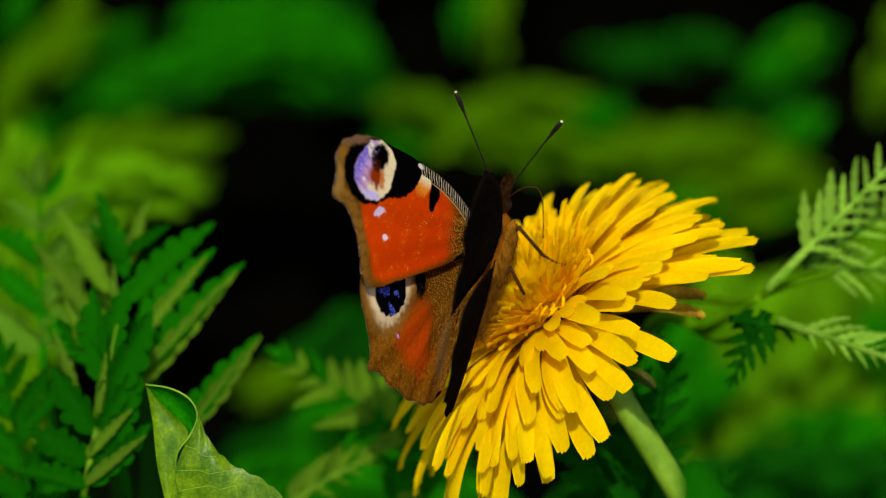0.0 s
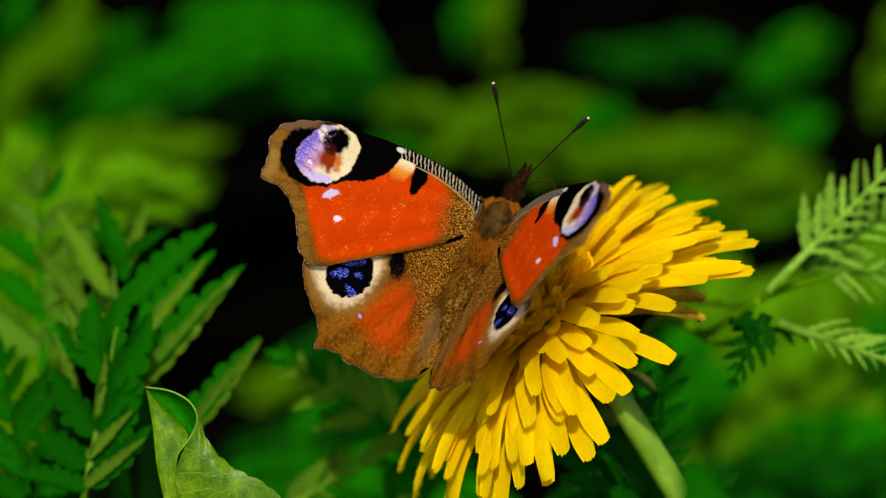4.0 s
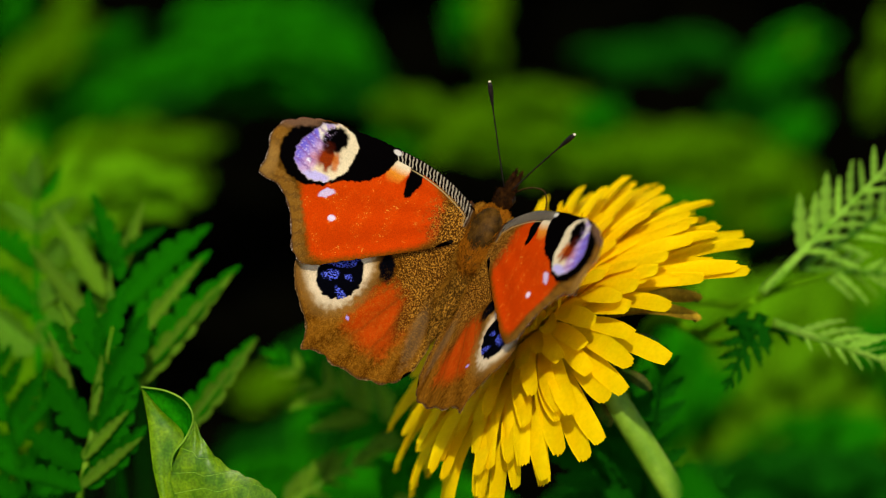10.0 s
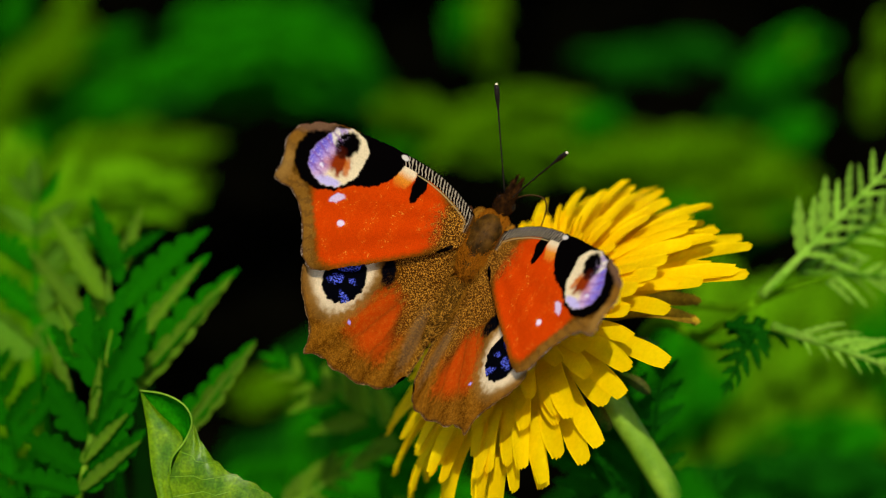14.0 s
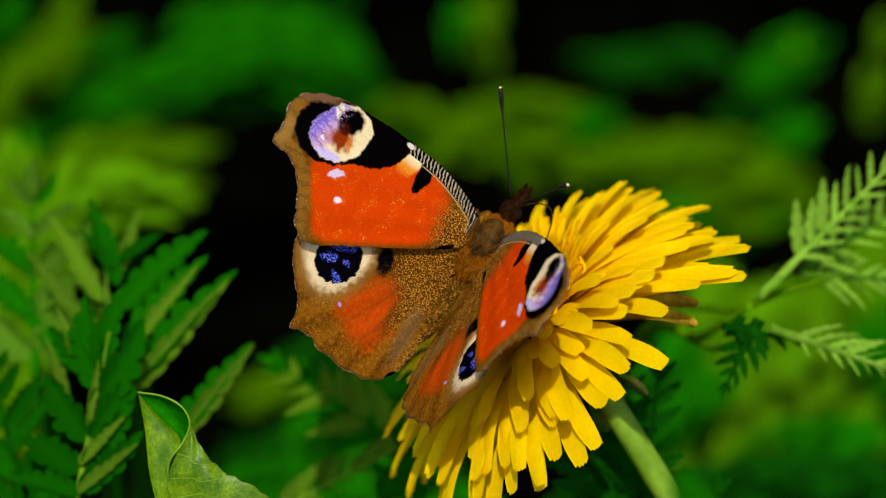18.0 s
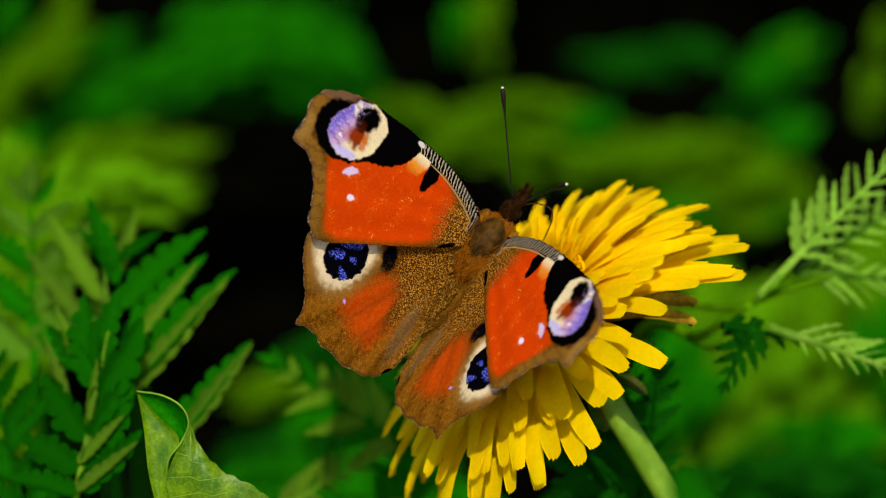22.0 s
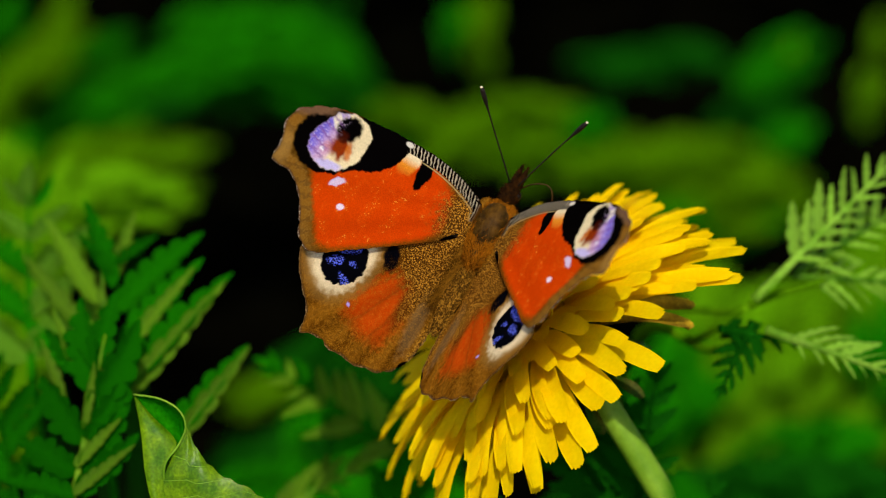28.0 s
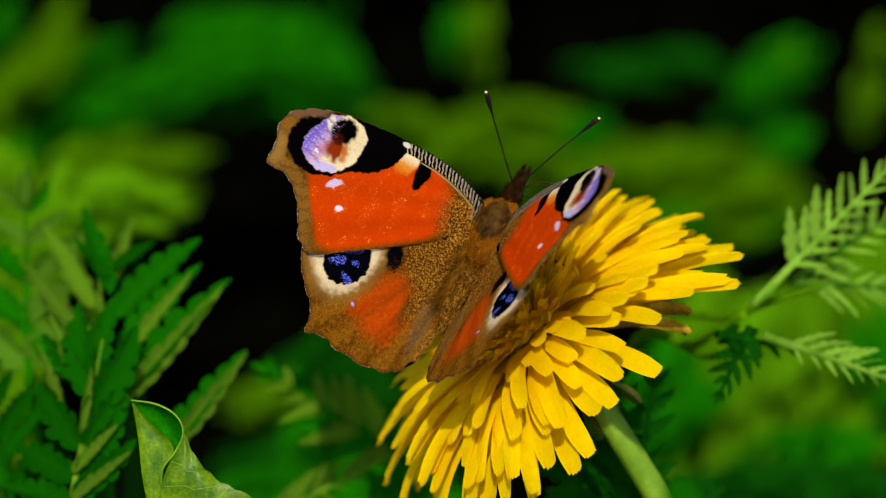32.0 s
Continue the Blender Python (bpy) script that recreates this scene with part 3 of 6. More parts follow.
def wing_mesh(outline, drawing, name, side, centre, squeeze=1.0, drop=0.0, rings=104, around=840):
    """A thin wing: painted upper sheet and dark lower sheet, with camber, veins and a ragged margin."""
    rim = closed(outline, around)
    rag = np.array([noise.noise((p[0] * 1.3, p[1] * 1.3, 3.0)) * 0.13 + noise.noise((p[0] * 4, p[1] * 4, 7.0)) * 0.07 for p in rim])
    run = np.cumsum(np.hypot(*(np.roll(rim, -1, axis=0) - rim).T))
    outer = step(rim[:, 0] - 0.42 * rim[:, 1], 24.5, 26.5) if outline is FORE else step(-rim[:, 1], 10.5, 12.5)
    rag = rag + outer * 0.22 * (np.abs(np.sin(run * math.pi / 2.7)) - 0.6)
    out = rim - np.array(centre)
    out *= (1 + rag / np.maximum(np.hypot(out[:, 0], out[:, 1]), 4))[:, None]
    s = 1 - (1 - np.linspace(0, 1, rings + 1)[1:]) ** 1.15
    xy = (np.array(centre)[None, None, :] + s[:, None, None] * out[None, :, :]).reshape(-1, 2)
    xy = np.vstack([np.array(centre)[None, :], xy])
    x, y = xy[:, 0], xy[:, 1]
    edge = np.maximum(inside(x, y, [tuple(p) for p in rim[::3]]), 0)
    ray = np.arctan2(y - 1.5, x + 2.0)
    r = np.hypot(x + 2.0, y - 1.5)
    z = 0.028 * x * np.maximum(0, 1 - x / 34) + 0.09 * np.sin(26 * ray) * np.clip(r / 20, 0, 1) - 0.0035 * (y + 5) ** 2 * np.clip(x / 25, 0, 1)
    z = z + 0.12 * step(r, 18, 32) * np.sin(9 * ray + 1) - drop * np.clip(r / 6, 0, 1)
    verts = np.column_stack([side * x * squeeze, y, z]) * 0.001
    faces = []
    for k in range(around):
        q = (k + 1) % around
        faces.append((0, 1 + k, 1 + q))
    base = 1 + np.arange(around)
    for i in range(rings - 1):
        a = base + i * around
        b = a + around
        faces += list(zip(a.tolist(), b.tolist(), np.roll(b, -1).tolist(), np.roll(a, -1).tolist()))
    top = len(faces)
    # lower sheet shares the margin
    n0 = len(verts)
    pick_rings = [rings // 6, rings // 3, rings // 2, 2 * rings // 3, 5 * rings // 6]
    low = [verts[0] - np.array((0, 0, 0.0002))]
    for i in pick_rings:
        low += list(verts[1 + i * around:1 + (i + 1) * around] - np.array((0, 0, 0.0002 if i < rings * 0.8 else 0.0001)))
    verts = np.vstack([verts, np.array(low)])
    for k in range(around):
        faces.append((n0, n0 + 1 + (k + 1) % around, n0 + 1 + k))
    starts = [n0 + 1 + i * around for i in range(len(pick_rings))] + [1 + (rings - 1) * around]
    for a, b in zip(starts[:-1], starts[1:]):
        for k in range(around):
            q = (k + 1) % around
            faces.append((a + k, a + q, b + q, b + k))
    me = bpy.data.meshes.new(name)
    if side < 0:
        faces = [f[::-1] for f in faces]
    ccw = np.sum(rim[:, 0] * np.roll(rim[:, 1], -1) - np.roll(rim[:, 0], -1) * rim[:, 1]) > 0
    if not ccw:
        faces = [f[::-1] for f in faces]
    me.from_pydata(verts.tolist(), [], faces)
    me.materials.append(WING)
    me.materials.append(UNDER)
    me.polygons.foreach_set("material_index", [0] * top + [1] * (len(faces) - top))
    if drawing not in DRAWN:
        DRAWN[drawing] = drawing(x, y, edge)
    col, dust = DRAWN[drawing]
    col = np.vstack([np.column_stack([np.clip(col, 0, 1), np.clip(dust, 0, 1)]), np.zeros((len(verts) - n0, 4))])
    at = me.color_attributes.new("drawing", "FLOAT_COLOR", "POINT")
    at.data.foreach_set("color", col.ravel())
    return smooth(me)


def ellipsoid(c, r, name, rough=0.0, nu=24, nv=16, taper=0.0, seed=0.0):
    rows = []
    for i in range(nv + 1):
        t = math.pi * i / nv
        row = []
        for k in range(nu + 1):
            f = 2 * math.pi * k / nu
            d = Vector((math.sin(t) * math.cos(f), -math.cos(t), math.sin(t) * math.sin(f)))
            g = 1 + rough * noise.noise(d * 3 + Vector((seed, 0, 0)))
            w = 1 - taper * d.y
            row.append((c[0] + r[0] * d.x * g * w, c[1] + r[1] * d.y * g, c[2] + r[2] * d.z * g * w))
        rows.append(row)
    return sheet([[tuple(0.001 * q for q in p) for p in row] for row in rows], name)


def hairy(me, count, length, lean, seed, width=0.00006):
    """Adds fine hairs that lean back, to a mesh."""
    rnd = random.Random(seed)
    verts = [tuple(v.co) for v in me.vertices]
    faces = [tuple(p.vertices) for p in me.polygons]
    info = [([me.vertices[v].co.copy() for v in p.vertices], p.normal.copy(), p.area) for p in me.polygons]
    picks = rnd.choices(info, weights=[i[2] for i in info], k=count)
    for quad, nrm, _ in picks:
        e, f = rnd.random(), rnd.random()
        c = quad[0].lerp(quad[1], e).lerp(quad[-1].lerp(quad[2], e), f)
        j = Vector((rnd.gauss(0, 1), rnd.gauss(0, 1), rnd.gauss(0, 1)))
        d = (nrm + lean + 0.35 * j).normalized()
        w = d.cross(j).normalized() * width
        p = c + 0.00012 * j
        L = length * rnd.uniform(0.5, 1.2)
        i = len(verts)
        verts += [tuple(p - w), tuple(p + w), tuple(p + d * L)]
        faces.append((i, i + 1, i + 2))
    me2 = bpy.data.meshes.new(me.name)
    me2.from_pydata(verts, [], faces)
    return smooth(me2)


butterfly = thing("butterfly", "peacock butterfly with orange-red eyespotted wings sitting on the dandelion", "butterfly")
FORE_MESH = [wing_mesh(FORE, fore_drawing, "forewing", s, (15.0, -2.0), 0.988) for s in (-1, 1)]
HIND_MESH = [wing_mesh(HIND, hind_drawing, "hindwing", s, (9.0, -10.0), 0.955, 0.6) for s in (-1, 1)]
hindwing_left = part("hindwing", HIND_MESH[0], WING, butterfly, "brown hindwing with a blue-black eyespot")
hindwing_right = part("hindwing", HIND_MESH[1], WING, butterfly, "brown hindwing with a blue-black eyespot")
forewing_left = part("forewing", FORE_MESH[0], WING, butterfly, "orange-red forewing with a lilac and black eyespot")
forewing_right = part("forewing", FORE_MESH[1], WING, butterfly, "orange-red forewing with a lilac and black eyespot")


def body():
    back = Vector((0, -0.9, 0.2))
    part("thorax", hairy(ellipsoid((0, 1.4, 0.0), (3.0, 5.0, 2.1), "thorax", 0.05), 11000, 0.0013, back, 1, 0.00004), FUR, butterfly, "thorax with long brown hair")
    part("back_plate", hairy(ellipsoid((0, 2.2, 0.80), (2.2, 3.3, 1.8), "back_plate", 0.05), 3200, 0.0011, back, 6, 0.00004), PLATE, butterfly, "dark olive-brown plate on the thorax")
    part("back_plate", hairy(ellipsoid((0, -1.5, 0.45), (1.25, 1.0, 1.3), "back_plate", 0.05), 300, 0.0009, back, 7, 0.00004), PLATE, butterfly, "small dark plate behind the thorax plate")
    part("abdomen", hairy(ellipsoid((0, -7.6, -0.9), (1.5, 5.8, 1.4), "abdomen", 0.03, taper=-0.1), 14000, 0.0007, back, 2, 0.00003), FLECK, butterfly, "slim dark abdomen flecked with gold hair")
    for s in (-1, 1):
        tuft = hairy(ellipsoid((2.3 * s, 0.9, 0.3), (1.4, 4.6, 1.1), "hair_tuft", 0.0, 18, 10), 3600, 0.0030, Vector((0.55 * s, -1.2, 0.0)), 9 + s, 0.00004)
        part("hair_tuft", tuft, MANE, butterfly, "golden-brown hair over the wing roots")
        low = hairy(ellipsoid((1.6 * s, -5.0, -0.5), (0.7, 4.5, 0.6), "hair_tuft", 0.0, 14, 10), 2200, 0.0030, Vector((0.7 * s, -1.4, 0.0)), 19 + s, 0.00004)
        part("hair_tuft", low, MANE, butterfly, "golden-brown hair beside the abdomen")
    head = part("head", hairy(ellipsoid((0, 7.0, 0.4), (1.3, 1.5, 1.2), "head", 0.1), 1800, 0.0009, Vector((0, 0.3, 0.3)), 3), DARKFUR, butterfly, "small dark brown head")
    for s in (-1, 1):
        part("eye", ellipsoid((0.95 * s, 7.3, 0.30), (0.45, 0.65, 0.6), "eye", 0.0, 16, 10), BLACK, head, "glossy dark compound eye")
        part("palp", hairy(ellipsoid((0.4 * s, 9.2, 0.5), (0.46, 2.1, 0.5), "palp", 0.1, 12, 8, 0.35), 500, 0.0005, Vector((0, 0.8, 0.2)), 5), DARKFUR, head)
    mm = 0.001
    lip = [(0.2, 8.2, -0.6), (1.8, 9.7, 0.0), (3.6, 10.4, -0.1), (4.6, 9.6, -0.8), (4.8, 7.4, -3.0), (4.8, 5.2, -5.2)]
    part("proboscis", tube([Vector(p) * mm for p in curve(lip, 22)], [0.09 * mm] * 22, "proboscis", 6), LEGM, butterfly, "thin brown proboscis bent into the flower")
    legs = [[(1.2, 3.0, -1.2), (1.8, 3.3, -1.0), (3.6, 4.6, 1.0)], [(3.6, 4.6, 1.0), (6.3, 2.6, -3.0)], [(6.3, 2.6, -3.0), (7.8, 2.3, -4.8), (9.1, 2.7, -6.0)],
            [(1.2, -1.5, -1.2), (2.3, -2.6, -0.8), (4.2, -0.8, 0.9)], [(4.2, -0.8, 0.9), (6.1, -3.6, -3.0)], [(6.1, -3.6, -3.0), (7.9, -4.8, -5.0), (10.2, -4.3, -6.0)]]
    for s in (1, -1):
        for k in (0, 3):
            mesh_pts = []
            rad = []
            for q in range(3):
                seg = legs[k + q]
                n = 6
                for i in range(n):
                    t = i / (n - 1) * (len(seg) - 1)
                    j = min(int(t), len(seg) - 2)
                    p = Vector(seg[j]).lerp(Vector(seg[j + 1]), t - j)
                    if mesh_pts and (p * mm - mesh_pts[-1]).length < 1e-6:
                        continue
                    mesh_pts.append(Vector((p.x, p.y, p.z)) * mm)
                    rad.append((0.34, 0.24, 0.14)[q] * mm)
            pts = [Vector((s * p.x, p.y, p.z)) for p in mesh_pts]
            part("leg", tube(pts, rad, "leg", 7), LEGM, butterfly, "thin jointed brown leg")


body()


def antenna(side):
    d = Vector((7.1 * side, 9.7, 8.5)).normalized() * 14.6 * 0.001
    bow = Vector((0.0, 0.0, 0.0003))
    n = 26
    pts = [d * (i / (n - 1)) + bow * math.sin(math.pi * i / (n - 1)) for i in range(n)]
    rad = [0.00010] * 19 + [0.00012, 0.00017, 0.00024, 0.00030, 0.00033, 0.00031, 0.00022]
    ob = part("antenna", tube(pts, rad, "antenna", 8), BLACK, butterfly, "thin dark antenna with a clubbed end")
    part("antenna_tip", ellipsoid(tuple(1000 * q for q in d), (0.2, 0.2, 0.2), "antenna_tip", 0, 10, 8), PALE, ob, "pale tip of the club")
    return ob


antenna_left, antenna_right = antenna(-1), antenna(1)


# ---- herbs ----
def blade(L, W, fold, bend, seed, name="leaf", teeth=0, n=16):
    """A broad leaf along Y with a folded midrib, arching down; teeth notch its margin."""
    rnd = random.Random(seed)
    rows = []
    wave = rnd.uniform(0, 6)
    for i in range(n + 1):
        s = i / n
        w = W / 2 * (math.sin(math.pi * s ** 0.75) ** 0.8 if 0 < s < 1 else 0.02)
        if teeth:
            w *= 0.78 + 0.3 * (1 - (s * teeth) % 1)
        y = L * s * (1 - 0.12 * abs(bend) * s)
        z = -bend * L * 0.5 * s * s
        row = []
        for q in (-1, -0.66, -0.33, 0, 0.33, 0.66, 1):
            x = q * w
            row.append((x, y + (0.06 * L / max(teeth, 1) * abs(q) if teeth else 0), z + fold * abs(x) + 0.03 * W * math.sin(wave + 9 * s + 2 * q) * abs(q)))
        rows.append(row)
    return sheet(rows, name)


def leaflet(L, W, lobes, fold, seed):
    """A leaflet cut into rounded lobes that lean to its tip, folded along its midrib."""
    rnd = random.Random(seed)
    per = 6
    n = lobes * per
    rows = []
    size = [[rnd.uniform(0.84, 1.1) for _ in range(lobes + 1)] for _ in range(2)]
    for i in range(n + 1):
        s = i / n
        env = W / 2 * (math.sin(math.pi * min(1, 0.06 + 0.94 * s) ** 0.7) ** 0.75) if s < 1 else 0.0
        ph = (i % per) / per
        cut = 0.52 + 0.48 * math.sin(math.pi * ph) ** 0.6
        y = L * s
        up = 0.5 * W * (0.05 + 0.30 * ph)
        z = -0.14 * L * s * s
        row = []
        for q in (-1, -0.55, 0, 0.55, 1):
            w = max(env * cut * size[0 if q < 0 else 1][i // per], 0.012 * W)
            row.append((q * w, y + up * abs(q) * (1 - s), z + fold * abs(q) * w + 0.03 * W * math.sin(8 * s + q + seed)))
        rows.append(row)
    return sheet(rows, "leaflet")


def leaflet_set(mat, shapes):
    out = [leaflet(*a) for a in shapes]
    for me in out:
        me.materials.append(mat)
    return out


# Pale and dark sets put sun and shade into the leaflets' colour
LEAFLETS = leaflet_set(GREEN, [(1.0, 0.42, 6, 0.8, 3), (1.0, 0.38, 6, 1.0, 8), (1.0, 0.44, 5, 0.7, 12)])
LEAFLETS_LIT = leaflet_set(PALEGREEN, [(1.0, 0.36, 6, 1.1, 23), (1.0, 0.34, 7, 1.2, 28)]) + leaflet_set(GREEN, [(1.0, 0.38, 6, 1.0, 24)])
LEAFLETS_SUN_TONE = leaflet_set(SUN_TONE, [(1.0, 0.38, 7, 0.9, 23), (1.0, 0.36, 6, 1.0, 28)])
LEAFLETS_COMB = leaflet_set(PALEST, [(1.0, 0.21, 4, 0.5, 53), (1.0, 0.18, 4, 0.4, 58)])
LEAFLETS_DEEP_SHADE = leaflet_set(DEEP_SHADE, [(1.0, 0.42, 5, 0.3, 43), (1.0, 0.46, 4, 0.4, 48)])
LEAFLETS_MID = leaflet_set(MID, [(1.0, 0.38, 5, 0.8, 43), (1.0, 0.41, 5, 0.7, 48), (1.0, 0.39, 6, 0.9, 49)])


def pinnate(parent, a, b, normal, pairs, reach, meshes, mat, angle=52, seed=0, skew=(1.0, 1.0), bow=0.0, first=0.12):
    """A feather-shaped leaf from a to b: a midrib with pairs of toothed leaflets."""
    rnd = random.Random(seed)
    a, b = Vector(a), Vector(b)
    L = (b - a).length
    nrm = Vector(normal).normalized()
    mid = (a + b) / 2 + nrm * bow * L
    pts = curve([a, mid, b], 14)
    rib = part("leaf", tube(pts, [0.0007 - 0.0005 * i / 13 for i in range(14)], "leaf", 6), mat, parent)
    for i in range(pairs):
        s = first + (0.94 - first) * i / max(pairs - 1, 1)
        p = pts[min(int(s * 13), 12)].lerp(pts[min(int(s * 13) + 1, 13)], s * 13 - int(s * 13))
        d = (pts[min(int(s * 13) + 1, 13)] - pts[min(int(s * 13), 12)]).normalized()
        x = d.cross(nrm).normalized()
        size = reach * (0.55 + 0.45 * math.sin(math.pi * min(1, 0.25 + 0.8 * s))) * (1 - 0.35 * s)
        for sd in (-1, 1):
            ang = radians(angle * (1 - 0.35 * s) + rnd.uniform(-6, 6))
            way = math.cos(ang) * d + sd * math.sin(ang) * x
            lean = nrm + 0.3 * Vector((rnd.gauss(0, 1), rnd.gauss(0, 1), rnd.gauss(0, 1)))
            lf = part("leaflet", meshes[rnd.randrange(len(meshes))], mat, rib)
            q = size * rnd.uniform(0.76, 1.16) * skew[0 if sd < 0 else 1]
            lf.matrix_local = Matrix.Translation(p) @ frame_of(way, lean) @ Matrix.Diagonal((q, q, q, 1))
    tip = part("leaflet", meshes[0], mat, rib)
    q = reach * 0.5
    tip.matrix_local = Matrix.Translation(pts[-2]) @ frame_of(pts[-1] - pts[-3], nrm) @ Matrix.Diagonal((q, q, q, 1))
    return rib


def stalk_to(parent, foot, joints, r0=0.0010, r1=0.0007, mat=None, name="stalk"):
    pts = [Vector((foot[0], foot[1], -0.004))] + [Vector(j) for j in joints]
    n = 8 * len(joints) + 1
    c = curve(pts, n) if len(pts) > 2 else [pts[0].lerp(pts[1], i / (n - 1)) for i in range(n)]
    return part(name, tube(c, [r0 + (r1 - r0) * i / (n - 1) for i in range(n)], name, 8), mat or STALK, parent)


def feathery_herbs():
    tow = BACK
    # left clump
    herb = thing("tansy_plant", "tansy with feathery deep green toothed leaves", "plant", "feathery herbs")

    def spray(a, b, face, pairs, reach, meshes, mat, angle, seed, skew=(1, 1), bow=0.03):
        a, b = spot(*a), spot(*b)
        stalk_to(herb, (-0.046, 0.12), [a + Vector((0.0, 0.03, -0.07)), a], 0.0009, 0.0006, GREEN)
        pinnate(herb, a, b, face, pairs, reach, meshes, mat, angle, seed, skew, bow)

    def frond(hub, rib_tip, leaves, seed):
        """One cut leaf: a midrib with single toothed leaflets, each from its root to its tip."""
        rnd = random.Random(seed)
        a, b = spot(*hub), spot(*rib_tip)
        stalk_to(herb, (-0.046, 0.12), [a + Vector((0.0, 0.03, -0.07)), a], 0.0009, 0.0006, GREEN)
        rib = part("leaf", tube([a.lerp(b, i / 9) + BACK * 0.0006 for i in range(10)], [0.0005 - 0.0003 * i / 9 for i in range(10)], "leaf", 6), SUN_TONE, herb)
        for p, q, wide, meshes, mat, face in leaves:
            p, q = spot(*p), spot(*q)
            lf = part("leaflet", meshes[rnd.randrange(len(meshes))], mat, rib)
            L = (q - p).length
            lf.matrix_local = Matrix.Translation(p) @ frame_of(q - p, BACK + face[0] * RIGHT + face[1] * UP) @ Matrix.Diagonal((L * wide, L, L * wide, 1))

    # Narrow pale leaflets beside broad dark ones imitate sunlit and shaded leaf halves
    D, G, F = LEAFLETS_MID, LEAFLETS, LEAFLETS_SUN_TONE
    # front frond, close to the lens's sharp distance
    frond((-46.8, -32, -14), (-42.5, -10, -18), [
        ((-44.0, -14.5, -17), (-41.2, -4.2, -18), 1.0, D, MID, (0.1, 0.3)),
        ((-44.0, -17.5, -17), (-46.4, -4.8, -20), 1.0, D, MID, (-0.3, 0.2)),
        ((-44.0, -15.5, -18), (-51.0, -9.0, -22), 0.9, D, MID, (-0.5, 0.2)),
        ((-44.4, -20.5, -16), (-37.6, -8.0, -18), 0.85, D, MID, (0.4, 0.1)),
        ((-45.2, -24.0, -15), (-51.6, -15.0, -18), 1.1, D, MID, (-0.4, 0.4)),
        ((-45.0, -24.0, -15), (-38.6, -14.6, -17), 0.9, D, MID, (0.3, 0.0)),
        ((-46.2, -28.0, -14), (-54.2, -23.0, -16), 1.1, D, MID, (-0.3, 0.5)),
        ((-45.8, -27.5, -14), (-39.0, -18.6, -16), 0.85, D, MID, (0.3, -0.1)),
        ((-46.6, -31.0, -13), (-56.0, -28.2, -15), 0.9, D, MID, (-0.2, 0.7)),
        ((-46.4, -30.5, -13), (-38.0, -22.6, -15), 0.8, D, MID, (0.3, 0.2)),
        ((-46.4, -27.0, -13.2), (-40.6, -20.6, -14), 0.55, F, SUN_TONE, (0.1, 0.4)),
        ((-46.6, -30.6, -12.2), (-38.8, -24.0, -13), 0.46, F, SUN_TONE, (0.1, 0.4)),
        ((-45.4, -22.0, -14), (-43.8, -13.0, -16), 0.40, F, SUN_TONE, (0.3, 0.3)),
        ((-46.2, -14.5, -19), (-49.4, -6.4, -22), 0.50, F, SUN_TONE, (0.2, 0.4)),
        ((-47.6, -19.5, -19), (-51.0, -10.0, -22), 0.45, F, SUN_TONE, (0.1, 0.5)),
    ], 1)
    # frond behind it, with long leaflets to the side
    frond((-42.0, -26, -26), (-43.0, 0.0, -34), [
        ((-41.0, -7.0, -30), (-30.2, 3.8, -33), 0.70, G, GREEN, (-0.2, 0.3)),
        ((-40.4, -12.0, -28), (-30.2, 0.4, -31), 0.62, G, GREEN, (-0.3, 0.2)),
        ((-39.6, -11.6, -27), (-31.0, -1.0, -30), 0.42, F, SUN_TONE, (0.3, 0.4)),
        ((-40.6, -17.6, -26), (-26.6, -1.4, -29), 0.58, G, GREEN, (-0.4, 0.2)),
        ((-39.8, -18.0, -25), (-27.0, -2.8, -28), 0.40, F, SUN_TONE, (0.3, 0.4)),
        ((-34.0, -24.5, -24), (-23.8, -11.2, -28), 0.46, F, SUN_TONE, (0.3, 0.4)),
        ((-34.2, -24.0, -25), (-24.4, -10.8, -29), 0.55, G, GREEN, (-0.3, 0.1)),
        ((-41.6, -4.0, -32), (-45.2, 7.8, -36), 0.62, D, MID, (0.3, 0.2)),
        ((-41.8, -2.0, -32), (-46.4, 3.6, -36), 0.62, D, MID, (0.3, 0.2)),
        ((-41.6, -1.0, -34), (-35.6, 3.2, -36), 0.70, D, MID, (0.2, 0.4)),
        ((-41.6, -3.0, -34), (-38.6, 6.4, -38), 0.55, F, SUN_TONE, (0.2, 0.4)),
        ((-43.6, -6.0, -36), (-50.5, 5.6, -42), 0.50, F, SUN_TONE, (-0.1, 0.5)),
        ((-44.0, -11.0, -36), (-53.6, 1.0, -42), 0.45, F, SUN_TONE, (-0.2, 0.5)),
        ((-44.4, -16.0, -36), (-55.0, -6.5, -42), 0.42, G, GREEN, (-0.2, 0.5)),
        ((-43.0, -8.0, -38), (-47.6, 3.2, -44), 0.45, F, SUN_TONE, (0.1, 0.5)),
    ], 2)
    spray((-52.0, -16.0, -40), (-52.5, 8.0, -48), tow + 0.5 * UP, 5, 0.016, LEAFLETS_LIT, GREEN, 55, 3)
    spray((-53.0, -36.0, -24), (-57.5, -14.0, -30), tow + 0.4 * UP, 6, 0.013, LEAFLETS_MID, MID, 50, 25)
    # right sprays
    herb2 = thing("tansy_plant", "tansy with light green feathery leaves", "plant", "feathery herbs")
    foot = spot(24, -16, -50)
    stalk_to(herb2, (foot.x, foot.y + 0.03), [foot - Vector((0, -0.01, 0.10)), foot, spot(34, -10.5, -32), spot(40.0, -6.5, -24)], 0.0007, 0.0005, FRESH)
